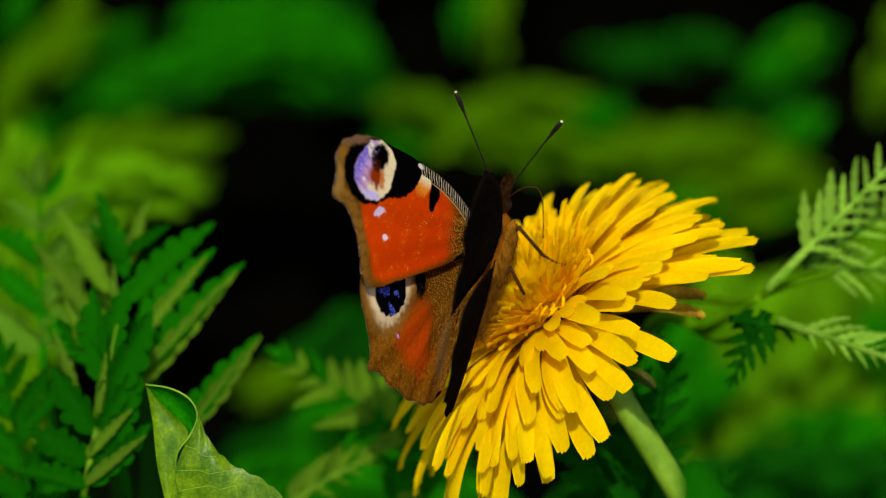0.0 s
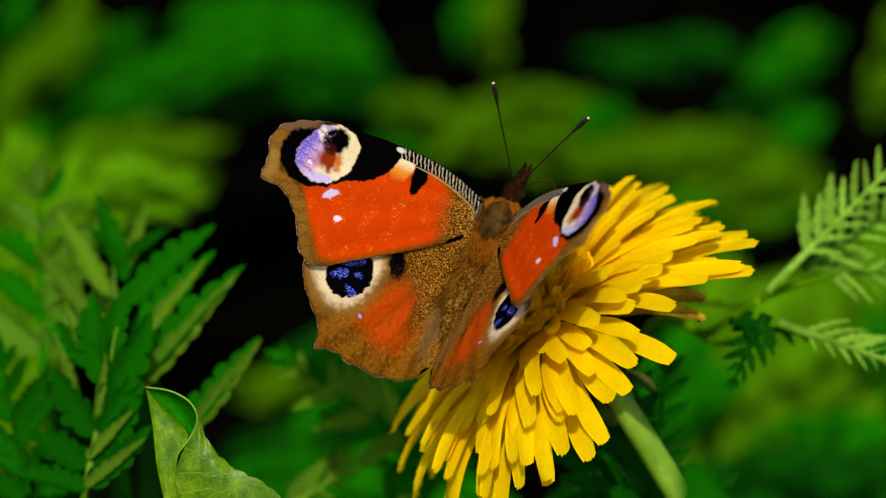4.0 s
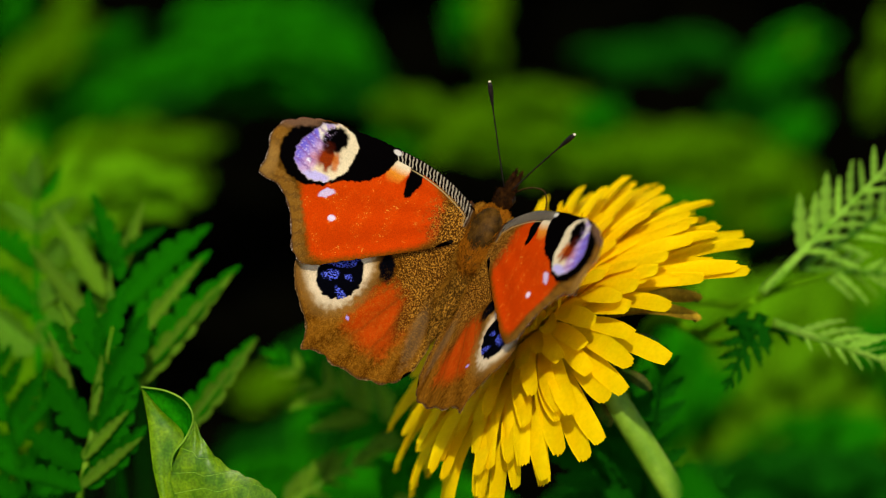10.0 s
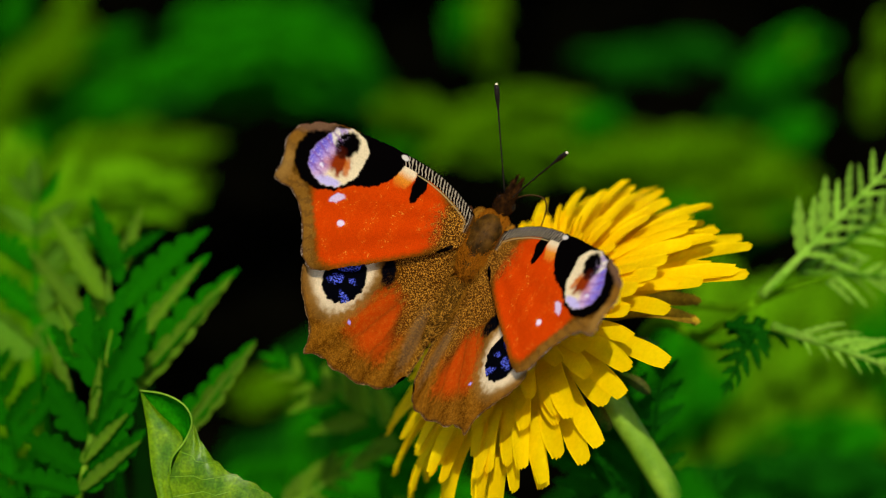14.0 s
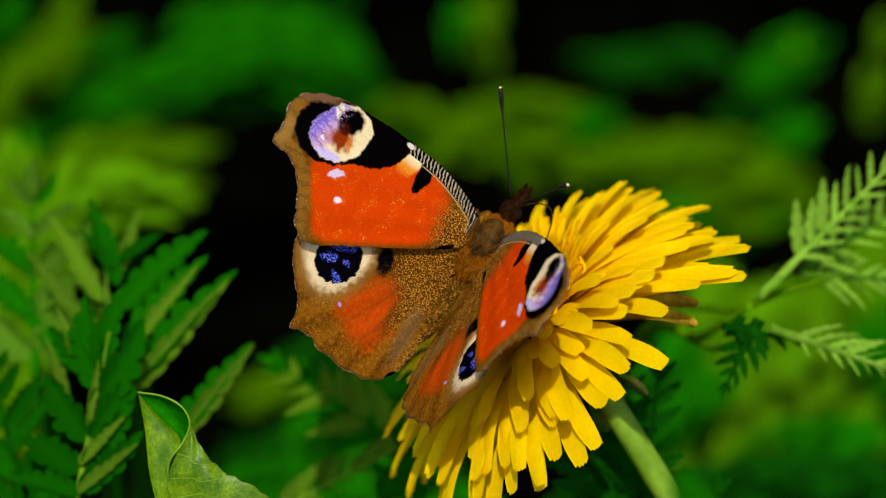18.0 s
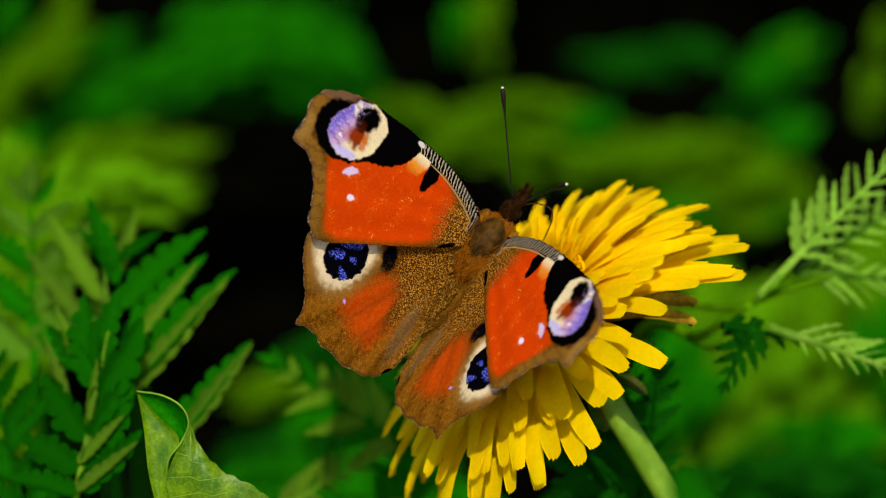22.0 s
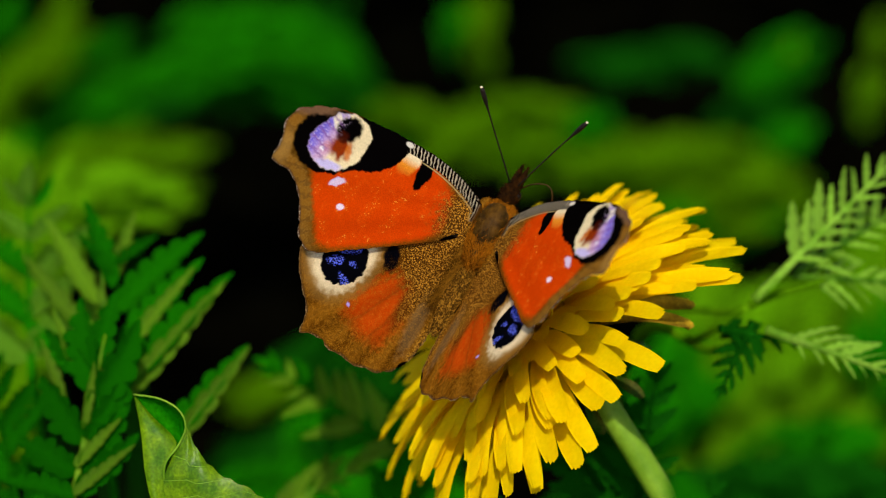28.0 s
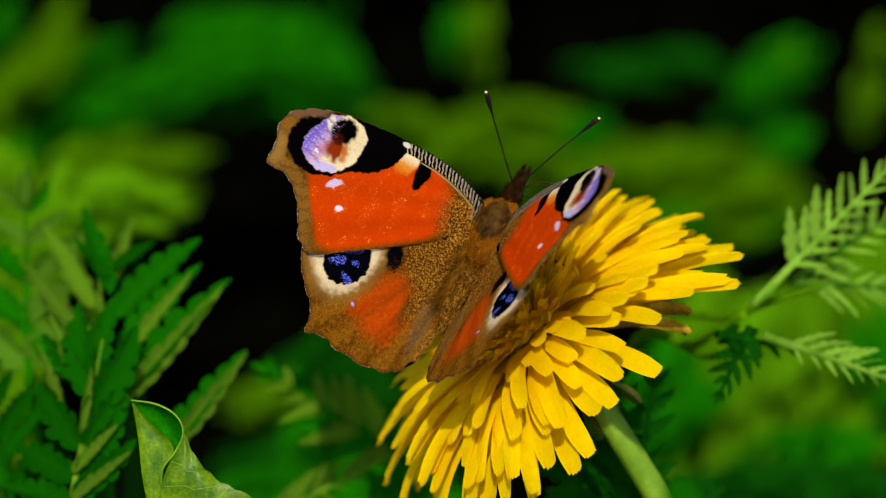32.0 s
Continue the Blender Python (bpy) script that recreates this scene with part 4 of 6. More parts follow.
    stalk_to(herb2, (foot.x, foot.y + 0.03), [foot - Vector((0, -0.01, 0.10)), foot, spot(36, -12, -30), spot(43.5, -10.0, -22)], 0.0007, 0.0005, FRESH)
    stalk_to(herb2, (foot.x, foot.y + 0.03), [foot - Vector((0, -0.01, 0.10)), foot, spot(40, -6.5, -30), spot(50.0, -3.0, -28)], 0.0007, 0.0005, FRESH)
    pinnate(herb2, spot(41.0, -5.5, -22), spot(59.5, 13.0, -26), tow + 0.4 * UP - 0.3 * RIGHT, 9, 0.0085, LEAFLETS_COMB, PALEST, 50, 5, (1.15, 0.8), first=0.28)
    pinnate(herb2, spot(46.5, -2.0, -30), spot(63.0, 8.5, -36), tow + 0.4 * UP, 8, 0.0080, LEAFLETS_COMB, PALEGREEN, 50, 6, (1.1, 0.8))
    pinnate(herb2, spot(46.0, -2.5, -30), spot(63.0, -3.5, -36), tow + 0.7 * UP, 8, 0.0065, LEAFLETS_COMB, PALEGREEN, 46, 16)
    pinnate(herb2, spot(42.5, -9.4, -17), spot(63.0, -16.5, -20), tow + 0.6 * UP, 9, 0.0075, LEAFLETS_COMB, PALEST, 46, 7, (1.15, 0.55), first=0.18)
    pinnate(herb2, spot(40.8, -8.4, -20), spot(36.8, -17.0, -15), tow + 0.2 * UP, 5, 0.0050, LEAFLETS_DEEP_SHADE, DEEP_SHADE, 50, 8)
    pinnate(herb2, spot(36.5, -9.2, -17), spot(46.0, -11.0, -22), tow + 0.5 * UP, 4, 0.0048, LEAFLETS_DEEP_SHADE, DEEP_SHADE, 50, 18)
    # dark leaves under the flower, shade put into their green
    herb3 = thing("tansy_plant", "tansy with dark shade-toned feathery leaves behind the stalk", "plant", "feathery herbs")
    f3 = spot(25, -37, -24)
    stalk_to(herb3, (f3.x, f3.y + 0.02), [f3 - Vector((0, 0, 0.06)), f3], mat=DEEP_SHADE)
    pinnate(herb3, f3, spot(28.5, -14.5, -19), tow + 0.1 * RIGHT, 7, 0.0085, LEAFLETS_DEEP_SHADE, DEEP_SHADE, 62, 9)
    pinnate(herb3, f3, spot(24.0, -13.5, -21), tow - 0.2 * RIGHT, 7, 0.0085, LEAFLETS_DEEP_SHADE, DEEP_SHADE, 58, 19)
    pinnate(herb3, f3, spot(15.0, -20.0, -24), tow, 7, 0.010, LEAFLETS_DEEP_SHADE, DEEP_SHADE, 55, 10)
    pinnate(herb3, f3 + 0.002 * RIGHT, spot(36.0, -30.0, -28), tow, 6, 0.007, LEAFLETS_DEEP_SHADE, DEEP_SHADE, 55, 11)
    # small sprays between the clump and the flower
    herb4 = thing("tansy_plant", "tansy with small soft green sprays", "plant", "feathery herbs")
    f4 = spot(-3.5, -34, -56)
    stalk_to(herb4, (f4.x, f4.y + 0.02), [f4 - Vector((0, 0, 0.06)), f4, spot(-3.0, -25.5, -48)], mat=GREEN)
    pinnate(herb4, spot(-3.0, -25.5, -48), spot(-21.5, -14.0, -48), tow + 0.6 * UP, 8, 0.0092, LEAFLETS[:2] + LEAFLETS_SUN_TONE, GREEN, 58, 12)
    pinnate(herb4, f4, spot(-5.0, -22.0, -52), tow + 0.4 * UP, 5, 0.008, LEAFLETS, GREEN, 50, 14)
    f5 = spot(-21.8, -34.0, -42)
    stalk_to(herb4, (f5.x, f5.y + 0.02), [f5 - Vector((0, 0, 0.05)), f5], 0.0008, 0.0006, SUN_TONE)
    pinnate(herb4, f5, spot(-6.5, -25.4, -44), tow + 0.8 * UP, 7, 0.0062, LEAFLETS_SUN_TONE + LEAFLETS[:1], SUN_TONE, 42, 13, (1.1, 0.7), 0.05)
    pinnate(herb4, spot(-9, -36, -40), spot(-4.0, -27.5, -42), tow + 0.6 * UP, 4, 0.0058, LEAFLETS + LEAFLETS_SUN_TONE[:1], GREEN, 52, 15)


feathery_herbs()


def curled_leaf():
    """A single broad leaf: its lower half lies open, its upper half is folded over along a curling margin."""
    base = thing("curled_leaf", "fresh green leaf with its margin curled over", "leaf")
    # back half: from the pointed tip down, seen from inside
    left = curve([spot(-38.9, -17.7, 4), spot(-38.0, -22.5, 3.5), spot(-37.4, -28.0, 3), spot(-36.2, -33.5, 2.5), spot(-35.0, -41.0, 2)], 24)
    seam = curve([spot(-38.85, -17.75, 4.1), spot(-36.4, -20.6, 3.4), spot(-33.4, -23.9, 3.6), spot(-34.9, -27.6, 3.8), spot(-34.4, -31.0, 4.0), spot(-33.0, -41.0, 3.8)], 24)
    fold = curve([spot(-38.9, -17.7, 4.2), spot(-35.7, -18.2, 4.8), spot(-33.2, -19.6, 5.4), spot(-32.2, -21.8, 5.8), spot(-33.2, -24.3, 5.6), spot(-34.7, -26.3, 5.2), spot(-35.0, -28.4, 4.9), spot(-34.2, -31.0, 4.6), spot(-33.0, -41.0, 4)], 30)

    def skin(one, two, sag, name):
        rows = []
        for i, (p, q) in enumerate(zip(one, two)):
            rows.append([p.lerp(q, k / 10) - BACK * sag * math.sin(math.pi * k / 10) * min(1, i / 4) + BACK * 0.00015 * math.sin(0.9 * k + 40 * p.z) for k in range(11)])
        return sheet(rows, name)

    part("blade", skin(left, seam, 0.0007, "blade"), LEAFY, base)
    # The fold's inner shadow is coloured in with a darker green
    part("blade", skin(seam[:16], [fold[round(i * 1.25)] for i in range(16)], 0.0016, "blade"), GREEN, base, "inside of the curl, its shade put into a darker green")
    # front half: hangs from the fold to the lower right
    edge = curve([spot(-32.1, -21.9, 5.6), spot(-30.2, -25.5, 5.8), spot(-27.6, -28.1, 6.2), spot(-24.3, -29.6, 6.0), spot(-21.4, -32.0, 5.5), spot(-18.0, -36.5, 5)], 20)
    crease = curve([spot(-32.2, -22.0, 5.5), spot(-33.3, -24.4, 5.4), spot(-35.0, -28.4, 4.9), spot(-34.5, -31.8, 4.8), spot(-33.0, -36.0, 4.5), spot(-32.0, -42.0, 4)], 20)
    rows = []
    for i, (a, b) in enumerate(zip(crease, edge)):
        row = []
        for k in range(11):
            q = k / 10
            p = a.lerp(b, q) + BACK * 0.0012 * math.sin(math.pi * q) * min(1, i / 6) + BACK * 0.0003 * math.sin(12 * q + 0.8 * i) + UP * 0.0002 * math.sin(2.3 * i) * q
            row.append(p)
        rows.append(row)
    flap = part("blade", sheet(rows, "blade"), LEAFY, base, "folded-over half of the leaf")
    for i in range(5, 19, 3):
        c = [rows[min(19, i + k // 5)][k] + BACK * 0.00002 for k in range(11)]
        part("vein", tube(c, [0.00005 - 0.00003 * k / 10 for k in range(11)], "vein", 5), PALEST, flap)
    # pale rolled margin
    part("margin", tube(fold[:23], [0.00013] * 23, "margin", 6), STALK, base, "pale rolled leaf margin")
    stalk_to(base, (spot(-34, -42, 2).x, spot(-34, -42, 2).y + 0.03), [spot(-34, -42, 2) - Vector((0, -0.02, 0.07)), spot(-34, -40, 3)], 0.0012, 0.0009, FRESH)


curled_leaf()

BLADES = {}


def broad(parent, u, v, w, L, W, ang, mat, facing=(0, 0.5, 1), seed=0, teeth=0):
    """A broad leaf centred at a spot; L and W in millimetres, ang its lie."""
    k = (DIST * 1000 - w) / (DIST * 1000)
    way = (math.cos(radians(ang)) * RIGHT + math.sin(radians(ang)) * UP)
    nrm = facing[0] * RIGHT + facing[1] * UP + facing[2] * BACK
    key = (round(L / W, 1), mat.name, seed % 3, teeth)
    if key not in BLADES:
        me = blade(1.0, W / L, 0.25, 0.35, seed, "leaf", teeth)
        me.materials.append(mat)
        BLADES[key] = me
    ob = part("leaf", BLADES[key], mat, parent)
    q = L * k / 1000
    c = spot(u, v, w)
    m = frame_of(way, nrm)
    ob.matrix_local = Matrix.Translation(c - way * q * 0.5) @ m @ Matrix.Diagonal((q, q, q, 1))
    return c - way * q * 0.5


def backdrop_herbs():
    """Soft masses of leaves behind the flower, each plant on its own stalk."""
    # Sunlit masses are yellow-green, shaded ones dark green: light put into colour
    plants = [
        ("nettle_plant", "yellow-green leaf sprays in the sun at the thicket's edge", OLIVE, [(-51.9, 25.2, -400, 16.0, 6.0, 50), (-56.3, 18.3, -405, 9.0, 4.5, 60), (-55, 10, -395, 12, 4, 80)]),
        ("nettle_plant", "tall green leaf blades", GREEN, [(-54.8, 10.3, -400, 14.5, 5.1, 80), (-55.9, 29.2, -420, 8.7, 3.6, 70)]),
        ("nettle_plant", "deep green leaf sprays spreading across the thicket", GREEN, [(-35.2, 23.0, -480, 29.1, 4.4, 14), (-46.1, 16.4, -470, 16.0, 3.6, 22), (-43.2, 26.6, -490, 8.7, 2.9, 20)]),
        ("nettle_plant", "dense green leaves of the tall herbs", GREEN, [(-22.5, 27.0, -480, 20.0, 9.0, 10), (-13.5, 24.0, -470, 12.0, 7.0, 150), (-22.8, 25.5, -500, 18.2, 12.4, 20), (-16.3, 21.2, -490, 11.6, 5.8, 160), (-27.9, 30.6, -505, 11.6, 3.6, 10)]),
        ("nettle_plant", "thicket leaves with shade put into their dark green", DEEP_SHADE, [(-11.2, 21.2, -470, 8.7, 5.8, 160), (-13.4, 29.2, -490, 8.7, 5.1, 70), (-38.1, 18.3, -470, 11.6, 2.9, 12)]),
        ("nettle_plant", "yellow-green arching leaf sprays lying across one another", OLIVE, [(-38.8, 13.7, -400, 18.2, 3.1, 5), (-46.8, 11.3, -396, 8.0, 2.9, 35), (-38.8, 7.9, -384, 14.5, 2.6, 4), (-43.9, 5.2, -380, 8.7, 2.9, 30)]),
        ("nettle_plant", "pale stem with narrow leaves", OLIVE, [(6.1, 28.4, -480, 10.9, 2.5, 90)]),
        ("nettle_plant", "small green leaves beside a stem", GREEN, [(2.3, 28.8, -485, 8.0, 2.9, 85)]),
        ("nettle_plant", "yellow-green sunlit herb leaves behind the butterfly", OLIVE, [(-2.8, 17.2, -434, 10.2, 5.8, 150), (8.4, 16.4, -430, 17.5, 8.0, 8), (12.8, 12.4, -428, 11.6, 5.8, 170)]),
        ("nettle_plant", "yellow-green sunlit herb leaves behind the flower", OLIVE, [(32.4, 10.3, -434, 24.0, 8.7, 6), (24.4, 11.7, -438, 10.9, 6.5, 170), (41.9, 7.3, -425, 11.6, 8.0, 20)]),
        ("nettle_plant", "green leaves between lighter ones", GREEN, [(19.3, 15.3, -455, 9.5, 5.8, 20), (33.2, 3.7, -440, 18.9, 5.8, 5), (44.8, 14.6, -450, 8.0, 5.1, 60), (-6.8, 12.4, -440, 8.7, 5.1, 30)]),
        ("nettle_plant", "leaves deep in the thicket, their shade coloured in as dark green", DEEP_SHADE, [(27.7, 25.2, -497, 16.0, 3.6, 6), (40.4, 18.3, -495, 10.9, 3.6, 20), (22.3, 22.6, -490, 4.4, 4.4, 60)]),
        ("nettle_plant", "small sunlit green leaf cluster", GREEN, [(44.4, 25.5, -480, 10.2, 5.8, 35), (41.2, 23.3, -485, 6.5, 3.6, 20)]),
        ("nettle_plant", "small yellow-green leaf in the sun", OLIVE, [(46.6, 26.1, -474, 4.1, 3.3, 35)]),
        ("nettle_plant", "yellow-green leaves at the edge of the thicket", OLIVE, [(55.9, 21.2, -440, 8.7, 3.6, 80), (56.8, 27.7, -450, 5.8, 2.6, 70)]),
        ("nettle_plant", "light green leaves behind the feathery clump", FRESH, [(-46, 6, -180, 16, 9, 30), (-56, -8, -160, 20, 9, 100), (-39, 7, -175, 12, 6, 10), (-57, 5, -190, 16, 9, 80), (-52, -2, -175, 14, 8, 60)]),
        ("dock_plant", "broad mid-green leaves beside the flower", FRESH, [(45, -17, -270, 28, 20, 60), (37, -12, -267.5, 18, 12, 100), (53, -22, -272.5, 22, 14, 30), (34, -22, -265, 18, 10, 80), (55, -6, -275, 18, 12, 70), (48, -10, -300, 26, 14, 20), (44, -24, -290, 28, 12, 10), (58, -18, -280, 20, 14, 60)]),
        ("dock_plant", "dark green leaves low in the herbs", DEEP_SHADE, [(40, -31, -180, 24, 9, 10), (53, -31, -190, 20, 9, 170), (20, -33, -140, 18, 8, 30)]),
        ("dock_plant", "green leaves close to the soil", GREEN, [(-8, -30, -180, 18, 9, 20), (2, -34, -170, 16, 8, 160), (-26, -33, -190, 16, 8, 40), (-16, -24, -230, 12, 7, 60)]),
        ("dock_plant", "mid-green leaves low beside the flower", GREEN, [(46, -28, -240, 22, 12, 20), (30, -18, -250, 16, 10, 60), (58, -14, -260, 14, 10, 100)]),
        ("dock_plant", "dull olive leaf in half shade", OLIVE, [(-22, -17.5, -265, 12, 4, 10)]),
        ("dock_plant", "dark green leaves under the sprays", DEEP_SHADE, [(-14, -13, -265, 14, 8, 20), (-20, -27, -260, 16, 7, 170), (-10, -20, -200, 12, 6, 40)]),
        ("dock_plant", "yellow-green leaf low in the herbs", OLIVE, [(-56, -23, -140, 12, 6, 75)]),
        ("dock_plant", "soft green leaf beside the stalk", MID, [(33.0, -34.0, 90, 15, 8.0, 99)]),
    ]
    rnd = random.Random(12)
    for i, (name, label, mat, leaves) in enumerate(plants):
        herb = thing(name, label, "plant", "herbs of the thicket")
        foot = None
        for j, (u, v, w, L, W, ang) in enumerate(leaves):
            hub = spot(u, v, w - 10)
            if w < -300:  # sprawling stems that lean out of the thicket
                lean = EYE + (hub - EYE) * (EYE.z / (EYE.z - hub.z))
                stalk_to(herb, (lean.x, lean.y), [hub.lerp(lean, 0.4) + Vector((0, 0, 0.004)), hub], 0.0009, 0.0005, DEEP_SHADE)
            else:
                if foot is None:
                    foot = (hub.x + rnd.uniform(-0.01, 0.01), hub.y + 0.02)
                stalk_to(herb, foot, [Vector((foot[0] * 0.5 + hub.x * 0.5, foot[1] * 0.5 + hub.y * 0.5 + 0.005, hub.z * 0.55)), hub], 0.0011, 0.0006, DEEP_SHADE)
            many = 1 if w > -60 else min(110, max(10, round(L * W / 2.2)))
            ca, sa = math.cos(radians(ang)), math.sin(radians(ang))
            for k in range(many):
                if many == 1:
                    broad(herb, u, v, w, L, W, ang, mat, (rnd.uniform(-0.6, 0.6), rnd.uniform(0.2, 1.1), 1), 3 * i + j)
                    continue
                r, a = 0.5 * math.sqrt(rnd.random()), rnd.uniform(0, 2 * math.pi)
                p, o = r * math.cos(a) * L, r * math.sin(a) * W
                size = min(0.6 * L, 8.0) * rnd.uniform(0.6, 1.2)
                broad(herb, u + ca * p - sa * o, v + sa * p + ca * o, w + rnd.uniform(-30, 30), size, size * rnd.choice((0.24, 0.30, 0.38)), ang + rnd.uniform(-28, 28) + 180 * (p < 0), mat,
                      (rnd.uniform(-0.6, 0.6), rnd.uniform(0.2, 1.1), 1), k)


backdrop_herbs()


def unseen_shade_shrub():
    """A leafy shrub behind the herbs, added out of view as a light blocker; its crown keeps the floor of the thicket in
    deep shade.
    """
    shrub = thing("shrub", "unseen dark green shrub added over the herbs to shade the thicket", "shrub")
    rnd = random.Random(77)
    trunk = curve([(0.5, 1.9, -0.01), (0.45, 1.8, 0.5), (0.3, 1.5, 0.95), (0.1, 1.0, 1.15)], 18)
    part("trunk", tube(trunk, [0.03 - 0.022 * i / 17 for i in range(18)], "trunk", 10), BARK, shrub)
    for i in range(12):
        a = trunk[6 + i]
        b = Vector((rnd.uniform(-1.1, 1.1), rnd.uniform(0.0, 1.6), rnd.uniform(0.75, 1.15)))
        c = curve([a, (a + b) / 2 + Vector((0, 0, 0.12)), b], 9)
        part("branch", tube(c, [0.009 - 0.007 * k / 8 for k in range(9)], "branch", 6), BARK, shrub)
    verts, faces = [], []
    for i in range(19000):
        p = Vector((rnd.uniform(-1.3, 1.3), rnd.uniform(-0.06, 2.2), 0))
        p.z = 0.80 + 0.25 * noise.noise(p * 2.5) + rnd.uniform(0, 0.35) + 0.06 * p.y
        if abs(p.x / 1.3) ** 3 + abs((p.y - 1.07) / 1.13) ** 4 > 1 + 0.5 * noise.noise(p * 4):
            continue
        if noise.noise(p * 5 + Vector((9, 0, 0))) < -0.6:
            continue
        L = rnd.uniform(0.035, 0.06)
        d = Vector((rnd.gauss(0, 1), rnd.gauss(0, 1), rnd.gauss(-0.2, 0.5))).normalized()
        n = Vector((rnd.gauss(0, 0.5), rnd.gauss(0, 0.5), 1))
        x = d.cross(n).normalized() * L * 0.28
        k = len(verts)
        up = x.cross(d).normalized() * L * 0.06
        verts += [tuple(p), tuple(p + d * L * 0.45 - x + up), tuple(p + d * L * 0.5), tuple(p + d * L * 0.45 + x + up), tuple(p + d * L)]
        faces += [(k, k + 1, k + 2), (k, k + 2, k + 3), (k + 1, k + 4, k + 2), (k + 2, k + 4, k + 3)]
    me = bpy.data.meshes.new("crown")
    me.from_pydata(verts, [], faces)
    tagged(part("crown", me, DEEP_SHADE, shrub, "dense dark green leaves added out of view to block sun and sky"), kind="stuff")


unseen_shade_shrub()


# ---- what moves ----
def motions():
    """The butterfly turns on the flower, its wings open and close, its feelers sway."""
